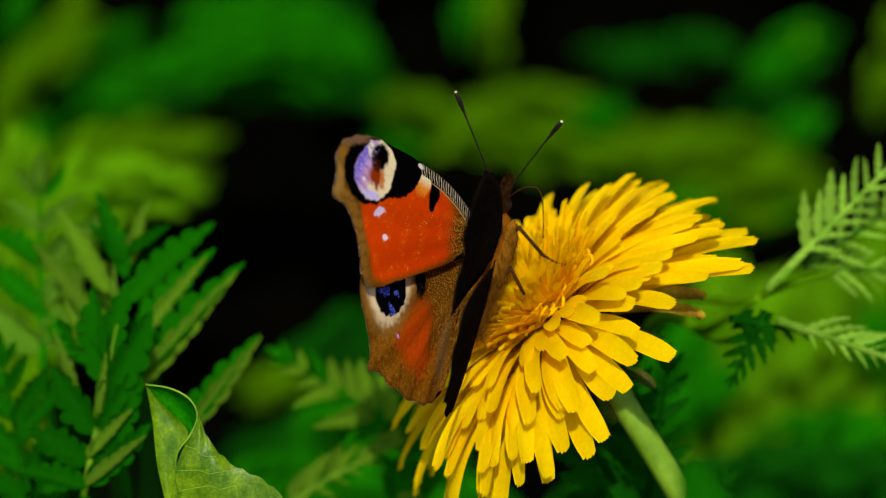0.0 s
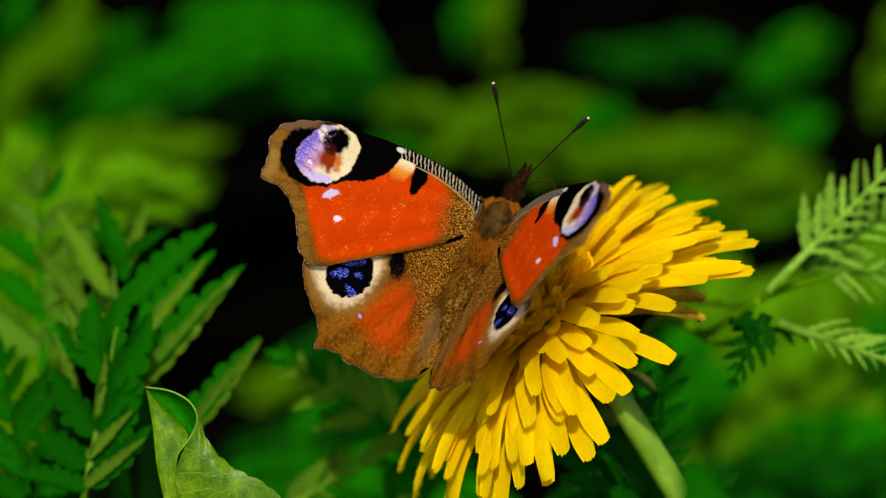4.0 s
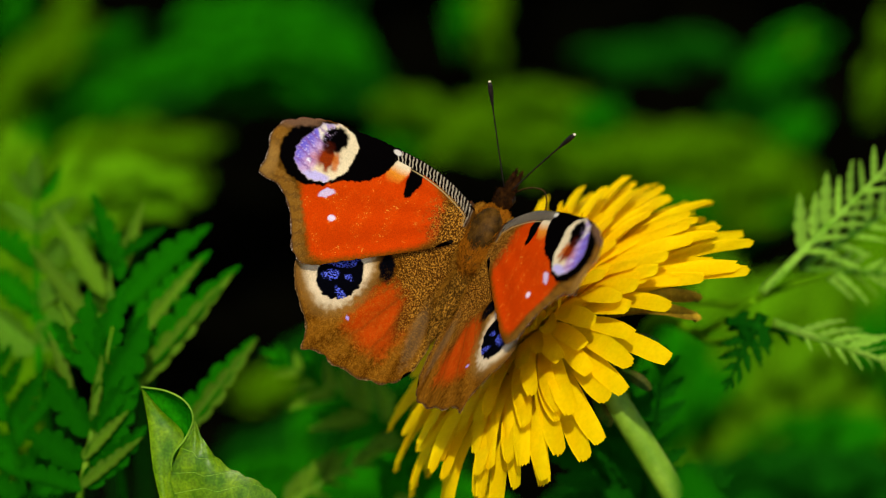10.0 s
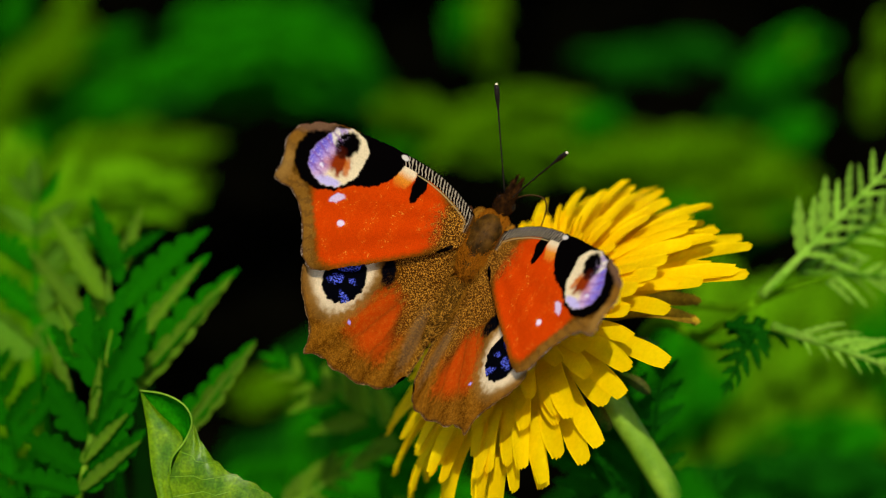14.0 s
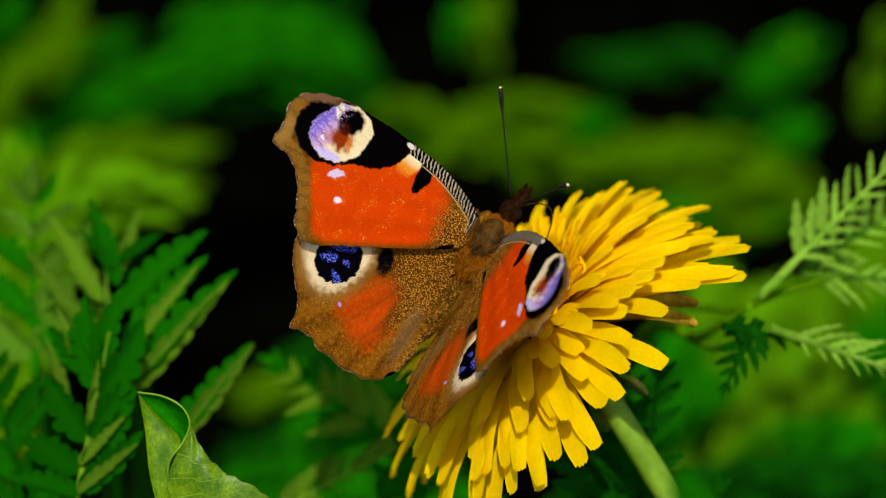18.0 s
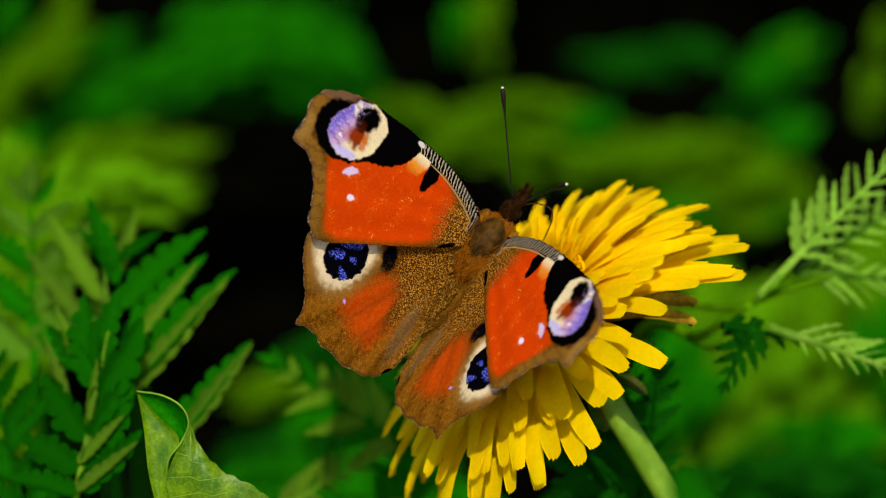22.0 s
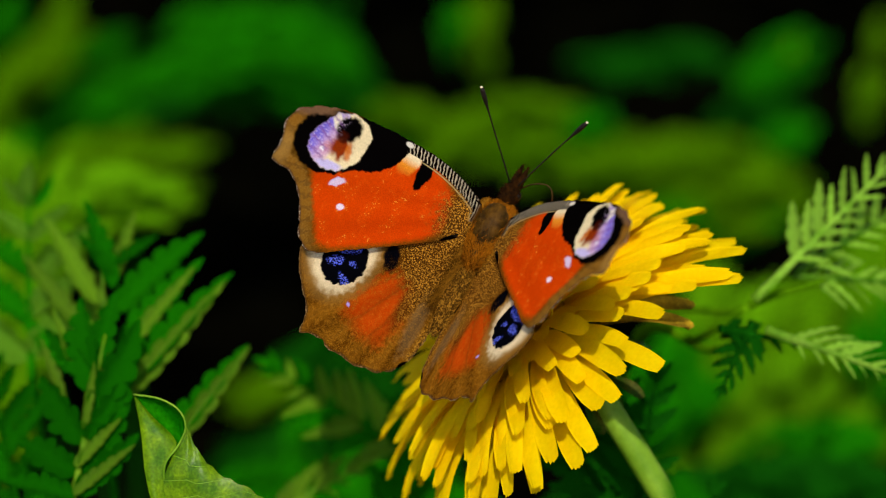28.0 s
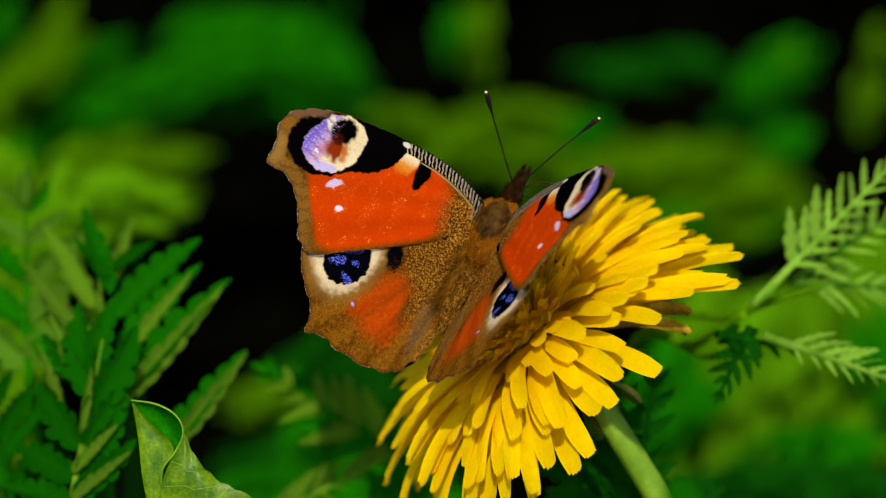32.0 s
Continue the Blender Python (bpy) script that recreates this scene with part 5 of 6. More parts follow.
    walk(butterfly, [
        (0, pose(0.00479, -0.00335, 0.26011, 51.6, 2.1, -26)),
        (0.1, pose(0.00484, -0.00326, 0.26038, 51.1, 4.9, -27.2)),
        (0.2, pose(0.00489, -0.00317, 0.26065, 50.9, 5.7, -27.5)),
        (0.3, pose(0.00494, -0.00308, 0.26093, 50.9, 5.7, -27.5)),
        (0.4, pose(0.005, -0.00299, 0.2612, 50.9, 5.7, -27.5)),
        (0.5, pose(0.00505, -0.0029, 0.26147, 50.9, 5.7, -27.5)),
        (1, pose(0.0051, -0.00237, 0.26226, 52.4, 7.5, -28.2)),
        (1.5, pose(0.00512, -0.00219, 0.2621, 51, 7.7, -28.6)),
        (2, pose(0.00551, -0.00136, 0.26206, 47.2, 9, -33.4)),
        (2.5, pose(0.00553, -0.00124, 0.26194, 46.7, 8, -33.3)),
        (3, pose(0.00555, -0.00145, 0.26204, 47.5, 8.4, -32.7)),
        (3.5, pose(0.00547, -0.00143, 0.26185, 46.5, 8.8, -33.2)),
        (5.5, pose(0.00476, -0.00256, 0.26201, 49.6, 10.2, -30.1)),
        (6, pose(0.00461, -0.00255, 0.26181, 50.8, 10.9, -29.8)),
        (6.5, pose(0.00457, -0.00275, 0.2619, 50.8, 11.8, -30.6)),
        (7, pose(0.00457, -0.00275, 0.26188, 51, 11.8, -30.9)),
        (7.5, pose(0.00445, -0.00286, 0.26189, 52.5, 11.8, -29.6)),
        (8, pose(0.00464, -0.00287, 0.2618, 49.5, 15, -31.6)),
        (8.5, pose(0.00475, -0.0027, 0.2617, 49.2, 15.1, -32)),
        (9, pose(0.00468, -0.00279, 0.26169, 49.8, 15.3, -32.1)),
        (9.5, pose(0.00464, -0.00281, 0.26157, 50.1, 15.6, -32.2)),
        (10, pose(0.00445, -0.00276, 0.26151, 51.3, 14.5, -30.7)),
        (10.5, pose(0.00391, -0.00306, 0.26134, 53.3, 13.4, -29.1)),
        (11, pose(0.00408, -0.003, 0.26121, 52.1, 15.2, -30.9)),
        (11.5, pose(0.00432, -0.00293, 0.26133, 50.8, 16.2, -32.5)),
        (12, pose(0.00428, -0.00296, 0.26132, 52, 15.4, -31.3)),
        (12.5, pose(0.00389, -0.00302, 0.26136, 53.2, 13.8, -30.1)),
        (13, pose(0.00446, -0.00276, 0.26126, 50.8, 14.6, -33.9)),
        (13.5, pose(0.00444, -0.00306, 0.26132, 51.7, 15.1, -32.9)),
        (14, pose(0.00434, -0.0032, 0.26143, 54, 20.2, -26.7)),
        (14.5, pose(0.00442, -0.00315, 0.26147, 54.1, 20.2, -27.4)),
        (16.5, pose(0.00472, -0.00308, 0.26091, 48.7, 22.7, -33.9)),
        (17, pose(0.00471, -0.00266, 0.26091, 48.1, 19.1, -38.4)),
        (17.5, pose(0.00481, -0.0027, 0.26089, 49, 19.4, -38)),
        (18, pose(0.00486, -0.00291, 0.26112, 49.8, 20, -37.6)),
        (18.5, pose(0.00466, -0.00303, 0.26088, 48.1, 22.2, -36.3)),
        (19, pose(0.00453, -0.0033, 0.26105, 51.9, 25.5, -30.6)),
        (19.5, pose(0.00481, -0.00328, 0.26127, 51, 26.5, -31.7)),
        (20, pose(0.00477, -0.00314, 0.26129, 51.1, 26.8, -32)),
        (20.5, pose(0.00486, -0.00333, 0.26134, 51.1, 26.5, -32.1)),
        (21, pose(0.00468, -0.00303, 0.26119, 51, 26, -31.8)),
        (21.5, pose(0.00465, -0.00319, 0.26123, 51.7, 25, -31.3)),
        (22, pose(0.00485, -0.00324, 0.26135, 51.3, 25.9, -31.8)),
        (22.5, pose(0.00479, -0.00276, 0.26109, 49.7, 22.9, -36.4)),
        (23, pose(0.00493, -0.00241, 0.26086, 48.8, 21.1, -39.3)),
        (23.5, pose(0.00527, -0.00248, 0.26083, 45.2, 23.5, -41.8)),
        (24, pose(0.00526, -0.00307, 0.26139, 48.4, 27.8, -36)),
        (24.5, pose(0.00535, -0.00306, 0.26158, 49.2, 28.5, -34.1)),
        (25, pose(0.00453, -0.00292, 0.26136, 48.6, 25.6, -31.7)),
        (25.5, pose(0.00486, -0.00266, 0.26159, 47.5, 14.6, -34.4)),
        (27.5, pose(0.00576, -0.00264, 0.26303, 49.9, 15.4, -28.2)),
        (28, pose(0.00604, -0.0025, 0.26312, 48.1, 14.8, -29.6)),
        (28.5, pose(0.0064, -0.00171, 0.26293, 43.7, 11.4, -34.4)),
        (29, pose(0.00639, -0.00178, 0.26288, 45.1, 12.4, -34.1)),
        (29.5, pose(0.00621, -0.00205, 0.26343, 48.9, 11.2, -30.1)),
        (30, pose(0.00638, -0.00188, 0.26383, 50.2, 10.6, -26.7)),
        (30.5, pose(0.00653, -0.00112, 0.26361, 46.9, 8.6, -29.9)),
        (31, pose(0.007, -0.00026, 0.26317, 40.4, 5.7, -34.5)),
        (31.5, pose(0.00702, -0.00038, 0.2632, 41.3, 5.6, -34.1)),
        (32, pose(0.00691, -0.00033, 0.26314, 42.5, 7.4, -33.4)),
    ])
    walk(forewing_left, [
        (0, pose(-0.0016, 0.0018, 0.0012, -18.1, 75.8, -9.9)),
        (0.1, pose(-0.0016, 0.0018, 0.0012, 4.2, 53, 9.8)),
        (0.2, pose(-0.0016, 0.0018, 0.0012, 6.8, 44.9, 12.4)),
        (0.3, pose(-0.0016, 0.0018, 0.0012, 7, 44, 12.7)),
        (0.4, pose(-0.0016, 0.0018, 0.0012, 6.9, 44.6, 12.5)),
        (0.5, pose(-0.0016, 0.0018, 0.0012, 6.4, 46.4, 12)),
        (1, pose(-0.0016, 0.0018, 0.0012, 11.4, 47, 12.5)),
        (1.5, pose(-0.0016, 0.0018, 0.0012, 13.1, 47.4, 13.8)),
        (2, pose(-0.0016, 0.0018, 0.0012, 21, 52.6, 15.9)),
        (2.5, pose(-0.0016, 0.0018, 0.0012, 19.1, 51.7, 14.4)),
        (3, pose(-0.0016, 0.0018, 0.0012, 19.1, 51.7, 13.6)),
        (3.5, pose(-0.0016, 0.0018, 0.0012, 18.7, 51.6, 14.1)),
        (5.5, pose(-0.0016, 0.0018, 0.0012, 12.4, 48.9, 11.9)),
        (6, pose(-0.0016, 0.0018, 0.0012, 9.8, 48.3, 11.2)),
        (6.5, pose(-0.0016, 0.0018, 0.0012, 9.4, 49.4, 10.3)),
        (7, pose(-0.0016, 0.0018, 0.0012, 8.5, 50.5, 8)),
        (7.5, pose(-0.0016, 0.0018, 0.0012, 7.8, 49.9, 7)),
        (8, pose(-0.0016, 0.0018, 0.0012, 11.2, 51.2, 10.7)),
        (8.5, pose(-0.0016, 0.0018, 0.0012, 11.6, 51.9, 9.7)),
        (9, pose(-0.0016, 0.0018, 0.0012, 10.1, 51.7, 9.4)),
        (9.5, pose(-0.0016, 0.0018, 0.0012, 9.7, 51.9, 9)),
        (10, pose(-0.0016, 0.0018, 0.0012, 7.7, 51.3, 7)),
        (10.5, pose(-0.0016, 0.0018, 0.0012, 3.1, 49.9, 5.5)),
        (11, pose(-0.0016, 0.0018, 0.0012, 3.4, 50.1, 6.2)),
        (11.5, pose(-0.0016, 0.0018, 0.0012, 6.2, 51.1, 7.7)),
        (12, pose(-0.0016, 0.0018, 0.0012, 4.1, 50.9, 5.6)),
        (12.5, pose(-0.0016, 0.0018, 0.0012, 1.8, 51, 4.7)),
        (13, pose(-0.0016, 0.0018, 0.0012, 1.8, 51.6, 4)),
        (13.5, pose(-0.0016, 0.0018, 0.0012, 0.8, 51.1, 2.9)),
        (14, pose(-0.0016, 0.0018, 0.0012, 0.9, 51.5, 4.5)),
        (14.5, pose(-0.0016, 0.0018, 0.0012, 0.4, 51.9, 4.1)),
        (16.5, pose(-0.0016, 0.0018, 0.0012, -4, 49.8, 2.7)),
        (17, pose(-0.0016, 0.0018, 0.0012, -5.9, 51.4, 0.6)),
        (17.5, pose(-0.0016, 0.0018, 0.0012, -6.6, 50.9, 0.4)),
        (18, pose(-0.0016, 0.0018, 0.0012, -6, 50.8, 0.4)),
        (18.5, pose(-0.0016, 0.0018, 0.0012, -6, 49.7, 2.4)),
        (19, pose(-0.0016, 0.0018, 0.0012, -10.2, 49.1, -0.6)),
        (19.5, pose(-0.0016, 0.0018, 0.0012, -8.9, 51.1, -1.4)),
        (20, pose(-0.0016, 0.0018, 0.0012, -8.8, 50.9, -1.1)),
        (20.5, pose(-0.0016, 0.0018, 0.0012, -8.5, 51.2, -1.7)),
        (21, pose(-0.0016, 0.0018, 0.0012, -11, 50.5, -2.4)),
        (21.5, pose(-0.0016, 0.0018, 0.0012, -11.5, 50.3, -3.3)),
        (22, pose(-0.0016, 0.0018, 0.0012, -10, 50.5, -2.3)),
        (22.5, pose(-0.0016, 0.0018, 0.0012, -12.4, 50.7, -3.9)),
        (23, pose(-0.0016, 0.0018, 0.0012, -11, 51.3, -3.4)),
        (23.5, pose(-0.0016, 0.0018, 0.0012, -9, 51.7, -0.9)),
        (24, pose(-0.0016, 0.0018, 0.0012, -11.6, 51.7, -2.7)),
        (24.5, pose(-0.0016, 0.0018, 0.0012, -9.8, 51.4, -2.2)),
        (25, pose(-0.0016, 0.0018, 0.0012, -5.6, 50.8, 0.4)),
        (25.5, pose(-0.0016, 0.0018, 0.0012, 1.4, 50.6, 2)),
        (27.5, pose(-0.0016, 0.0018, 0.0012, 12.4, 51.6, 6.8)),
        (28, pose(-0.0016, 0.0018, 0.0012, 13.9, 52.6, 7.7)),
        (28.5, pose(-0.0016, 0.0018, 0.0012, 13.2, 54.9, 5.8)),
        (29, pose(-0.0016, 0.0018, 0.0012, 12.6, 54.1, 7.3)),
        (29.5, pose(-0.0016, 0.0018, 0.0012, 12.9, 52.9, 8)),
        (30, pose(-0.0016, 0.0018, 0.0012, 18.4, 51.5, 11)),
        (30.5, pose(-0.0016, 0.0018, 0.0012, 18.7, 52.3, 11.8)),
        (31, pose(-0.0016, 0.0018, 0.0012, 22, 55.7, 13.4)),
        (31.5, pose(-0.0016, 0.0018, 0.0012, 22.8, 55.5, 12.8)),
        (32, pose(-0.0016, 0.0018, 0.0012, 24.9, 54.8, 14.8)),
    ])
    walk(forewing_right, [
        (0, pose(0.0016, 0.0018, 0.0012, 0, -76, 0)),
        (0.1, pose(0.0016, 0.0018, 0.0012, -5.5, -53.3, 8.4)),
        (0.2, pose(0.0016, 0.0018, 0.0012, -5.2, -45.5, 9.6)),
        (0.3, pose(0.0016, 0.0018, 0.0012, -5.1, -44.6, 9.8)),
        (0.4, pose(0.0016, 0.0018, 0.0012, -5.1, -45.2, 9.7)),
        (0.5, pose(0.0016, 0.0018, 0.0012, -5.3, -46.9, 9.4)),
        (1, pose(0.0016, 0.0018, 0.0012, -8.5, -45.8, 10.7)),
        (1.5, pose(0.0016, 0.0018, 0.0012, -8.7, -46.1, 10.6)),
        (2, pose(0.0016, 0.0018, 0.0012, -11.1, -49.5, 11.2)),
        (2.5, pose(0.0016, 0.0018, 0.0012, -9.7, -48.8, 9.6)),
        (3, pose(0.0016, 0.0018, 0.0012, -9.8, -48.4, 9)),
        (3.5, pose(0.0016, 0.0018, 0.0012, -10, -48.4, 9.7)),
        (5.5, pose(0.0016, 0.0018, 0.0012, -5.2, -47.7, 8.3)),
        (6, pose(0.0016, 0.0018, 0.0012, -4.9, -47.6, 9)),
        (6.5, pose(0.0016, 0.0018, 0.0012, -5.5, -48.4, 9.4)),
        (7, pose(0.0016, 0.0018, 0.0012, -5.5, -49, 7.4)),
        (7.5, pose(0.0016, 0.0018, 0.0012, -5.1, -48.6, 6.6)),
        (8, pose(0.0016, 0.0018, 0.0012, -6.3, -49.1, 7.8)),
        (8.5, pose(0.0016, 0.0018, 0.0012, -6.7, -49, 7.3)),
        (9, pose(0.0016, 0.0018, 0.0012, -6.2, -49.1, 7.3)),
        (9.5, pose(0.0016, 0.0018, 0.0012, -6.1, -49.2, 7.4)),
        (10, pose(0.0016, 0.0018, 0.0012, -5.3, -49, 6.3)),
        (10.5, pose(0.0016, 0.0018, 0.0012, -2.3, -48.4, 5.3)),
        (11, pose(0.0016, 0.0018, 0.0012, -3, -48.9, 5.9)),
        (11.5, pose(0.0016, 0.0018, 0.0012, -3.3, -49.4, 6.6)),
        (12, pose(0.0016, 0.0018, 0.0012, -2.9, -49.1, 5.5)),
        (12.5, pose(0.0016, 0.0018, 0.0012, -2.7, -50, 5.2)),
        (13, pose(0.0016, 0.0018, 0.0012, -0.6, -50.7, 3.8)),
        (13.5, pose(0.0016, 0.0018, 0.0012, -0.9, -50.5, 3.8)),
        (14, pose(0.0016, 0.0018, 0.0012, -2.2, -47.4, 4.1)),
        (14.5, pose(0.0016, 0.0018, 0.0012, -2.1, -47.6, 2.7)),
        (16.5, pose(0.0016, 0.0018, 0.0012, 3.1, -47.4, 0.3)),
        (17, pose(0.0016, 0.0018, 0.0012, 6.4, -51.2, -1.5)),
        (17.5, pose(0.0016, 0.0018, 0.0012, 5, -50.9, -0.2)),
        (18, pose(0.0016, 0.0018, 0.0012, 5.1, -50.8, -0.1)),
        (18.5, pose(0.0016, 0.0018, 0.0012, 6.4, -48.9, -0.1)),
        (19, pose(0.0016, 0.0018, 0.0012, 4.4, -46, -0.4)),
        (19.5, pose(0.0016, 0.0018, 0.0012, 3.3, -47.5, -1.1)),
        (20, pose(0.0016, 0.0018, 0.0012, 2.9, -47.6, -0.7)),
        (20.5, pose(0.0016, 0.0018, 0.0012, 3.1, -47.4, -0.8)),
        (21, pose(0.0016, 0.0018, 0.0012, 5.5, -47.5, -2.2)),
        (21.5, pose(0.0016, 0.0018, 0.0012, 5.4, -47.1, -2.6)),
        (22, pose(0.0016, 0.0018, 0.0012, 4, -47.4, -1.4)),
        (22.5, pose(0.0016, 0.0018, 0.0012, 8, -50.1, -4.2)),
        (23, pose(0.0016, 0.0018, 0.0012, 10.1, -51.7, -6)),
        (23.5, pose(0.0016, 0.0018, 0.0012, 10.3, -51, -5.7)),
        (24, pose(0.0016, 0.0018, 0.0012, 7.4, -48.9, -4)),
        (24.5, pose(0.0016, 0.0018, 0.0012, 6.6, -48.2, -3.2)),
        (25, pose(0.0016, 0.0018, 0.0012, 5.5, -48, -1.7)),
        (25.5, pose(0.0016, 0.0018, 0.0012, 3.7, -51.2, 2.2)),
        (27.5, pose(0.0016, 0.0018, 0.0012, -7.5, -46.2, 9.9)),
        (28, pose(0.0016, 0.0018, 0.0012, -7.8, -46.8, 9.5)),
        (28.5, pose(0.0016, 0.0018, 0.0012, -5.1, -50.1, 7.9)),
        (29, pose(0.0016, 0.0018, 0.0012, -5.4, -49.5, 8.4)),
        (29.5, pose(0.0016, 0.0018, 0.0012, -6.9, -48.2, 9.9)),
        (30, pose(0.0016, 0.0018, 0.0012, -10, -45.5, 11.1)),
        (30.5, pose(0.0016, 0.0018, 0.0012, -10, -46.9, 12.5)),
        (31, pose(0.0016, 0.0018, 0.0012, -7, -49, 8.9)),
        (31.5, pose(0.0016, 0.0018, 0.0012, -8.4, -48.2, 9.3)),
        (32, pose(0.0016, 0.0018, 0.0012, -9.4, -48, 10.7)),
    ])
    walk(hindwing_left, [
        (0, pose(-0.0016, -0.0016, 0.001, -25.6, 74.6, -17.9)),
        (0.1, pose(-0.0016, -0.0016, 0.001, 2.4, 51.9, 7.4)),
        (0.2, pose(-0.0016, -0.0016, 0.001, 5.6, 43.6, 10.8)),
        (0.3, pose(-0.0016, -0.0016, 0.001, 5.9, 42.7, 11.1)),
        (0.4, pose(-0.0016, -0.0016, 0.001, 5.7, 43.3, 10.9)),
        (0.5, pose(-0.0016, -0.0016, 0.001, 5.1, 45.1, 10.2)),
        (1, pose(-0.0016, -0.0016, 0.001, 10.9, 45.3, 11.6)),
        (1.5, pose(-0.0016, -0.0016, 0.001, 12.7, 45.5, 13)),
        (2, pose(-0.0016, -0.0016, 0.001, 20, 50.8, 14.9)),
        (2.5, pose(-0.0016, -0.0016, 0.001, 18, 49.8, 13.4)),
        (3, pose(-0.0016, -0.0016, 0.001, 19.1, 49.4, 13.8)),
        (3.5, pose(-0.0016, -0.0016, 0.001, 18.4, 49.4, 14)),
        (5.5, pose(-0.0016, -0.0016, 0.001, 11.8, 47.1, 11)),
        (6, pose(-0.0016, -0.0016, 0.001, 9, 46.7, 10.3)),
        (6.5, pose(-0.0016, -0.0016, 0.001, 9, 47.4, 9.7)),
        (7, pose(-0.0016, -0.0016, 0.001, 8.3, 48.3, 7.7)),
        (7.5, pose(-0.0016, -0.0016, 0.001, 8.2, 47.7, 7.4)),
        (8, pose(-0.0016, -0.0016, 0.001, 10.7, 49, 10)),
        (8.5, pose(-0.0016, -0.0016, 0.001, 11.5, 49.6, 9.9)),
        (9, pose(-0.0016, -0.0016, 0.001, 10.4, 49.3, 10)),
        (9.5, pose(-0.0016, -0.0016, 0.001, 10.2, 49.7, 9.9)),
        (10, pose(-0.0016, -0.0016, 0.001, 8.3, 49.4, 7.8)),
        (10.5, pose(-0.0016, -0.0016, 0.001, 3.7, 47.6, 6.2)),
        (11, pose(-0.0016, -0.0016, 0.001, 3.6, 48, 6.3)),
        (11.5, pose(-0.0016, -0.0016, 0.001, 6.1, 49.1, 7.6)),
        (12, pose(-0.0016, -0.0016, 0.001, 4.4, 48.6, 6.1)),
        (12.5, pose(-0.0016, -0.0016, 0.001, 1.9, 49, 4.8)),
        (13, pose(-0.0016, -0.0016, 0.001, 2.1, 49.3, 4.4)),
        (13.5, pose(-0.0016, -0.0016, 0.001, 1.3, 49.1, 3.6)),
        (14, pose(-0.0016, -0.0016, 0.001, 1.4, 49.8, 5.1)),
        (14.5, pose(-0.0016, -0.0016, 0.001, 0.4, 49.9, 4.1)),
        (16.5, pose(-0.0016, -0.0016, 0.001, -3.6, 48.3, 4.1)),
        (17, pose(-0.0016, -0.0016, 0.001, -5.9, 49.8, 1.4)),
        (17.5, pose(-0.0016, -0.0016, 0.001, -6.5, 49.1, 0.9)),
        (18, pose(-0.0016, -0.0016, 0.001, -5.8, 48.7, 0.9)),
        (18.5, pose(-0.0016, -0.0016, 0.001, -6.5, 48.3, 2.5)),
        (19, pose(-0.0016, -0.0016, 0.001, -10.8, 47.6, -0.9)),
        (19.5, pose(-0.0016, -0.0016, 0.001, -8.9, 49.1, -1)),
        (20, pose(-0.0016, -0.0016, 0.001, -8.6, 48.9, -0.5)),
        (20.5, pose(-0.0016, -0.0016, 0.001, -8.2, 49.3, -0.8)),
        (21, pose(-0.0016, -0.0016, 0.001, -11.1, 48.9, -1.6)),
        (21.5, pose(-0.0016, -0.0016, 0.001, -11.7, 48.6, -2.8)),
        (22, pose(-0.0016, -0.0016, 0.001, -10, 48.7, -1.7)),
        (22.5, pose(-0.0016, -0.0016, 0.001, -12.9, 49.1, -3.6)),
        (23, pose(-0.0016, -0.0016, 0.001, -11.5, 49.4, -3.4)),
        (23.5, pose(-0.0016, -0.0016, 0.001, -9.5, 50, -0.8)),
        (24, pose(-0.0016, -0.0016, 0.001, -11.4, 50, -2.1)),
        (24.5, pose(-0.0016, -0.0016, 0.001, -9.5, 49.6, -1.2)),
        (25, pose(-0.0016, -0.0016, 0.001, -5.1, 49.3, 1.9)),
        (25.5, pose(-0.0016, -0.0016, 0.001, 0.9, 48.7, 1.5)),
        (27.5, pose(-0.0016, -0.0016, 0.001, 12.3, 49.4, 6.2)),
        (28, pose(-0.0016, -0.0016, 0.001, 13.3, 50.2, 6.5)),
        (28.5, pose(-0.0016, -0.0016, 0.001, 12.9, 52.6, 4.9)),
        (29, pose(-0.0016, -0.0016, 0.001, 11.6, 52, 5.7)),
        (29.5, pose(-0.0016, -0.0016, 0.001, 11.8, 50.9, 6.3)),
        (30, pose(-0.0016, -0.0016, 0.001, 17.6, 49.7, 9.5)),
        (30.5, pose(-0.0016, -0.0016, 0.001, 15.8, 51.1, 8.3)),
        (31, pose(-0.0016, -0.0016, 0.001, 17.5, 53.9, 8.1)),
        (31.5, pose(-0.0016, -0.0016, 0.001, 18.7, 54, 8)),
        (32, pose(-0.0016, -0.0016, 0.001, 22, 53.2, 11.6)),
    ])
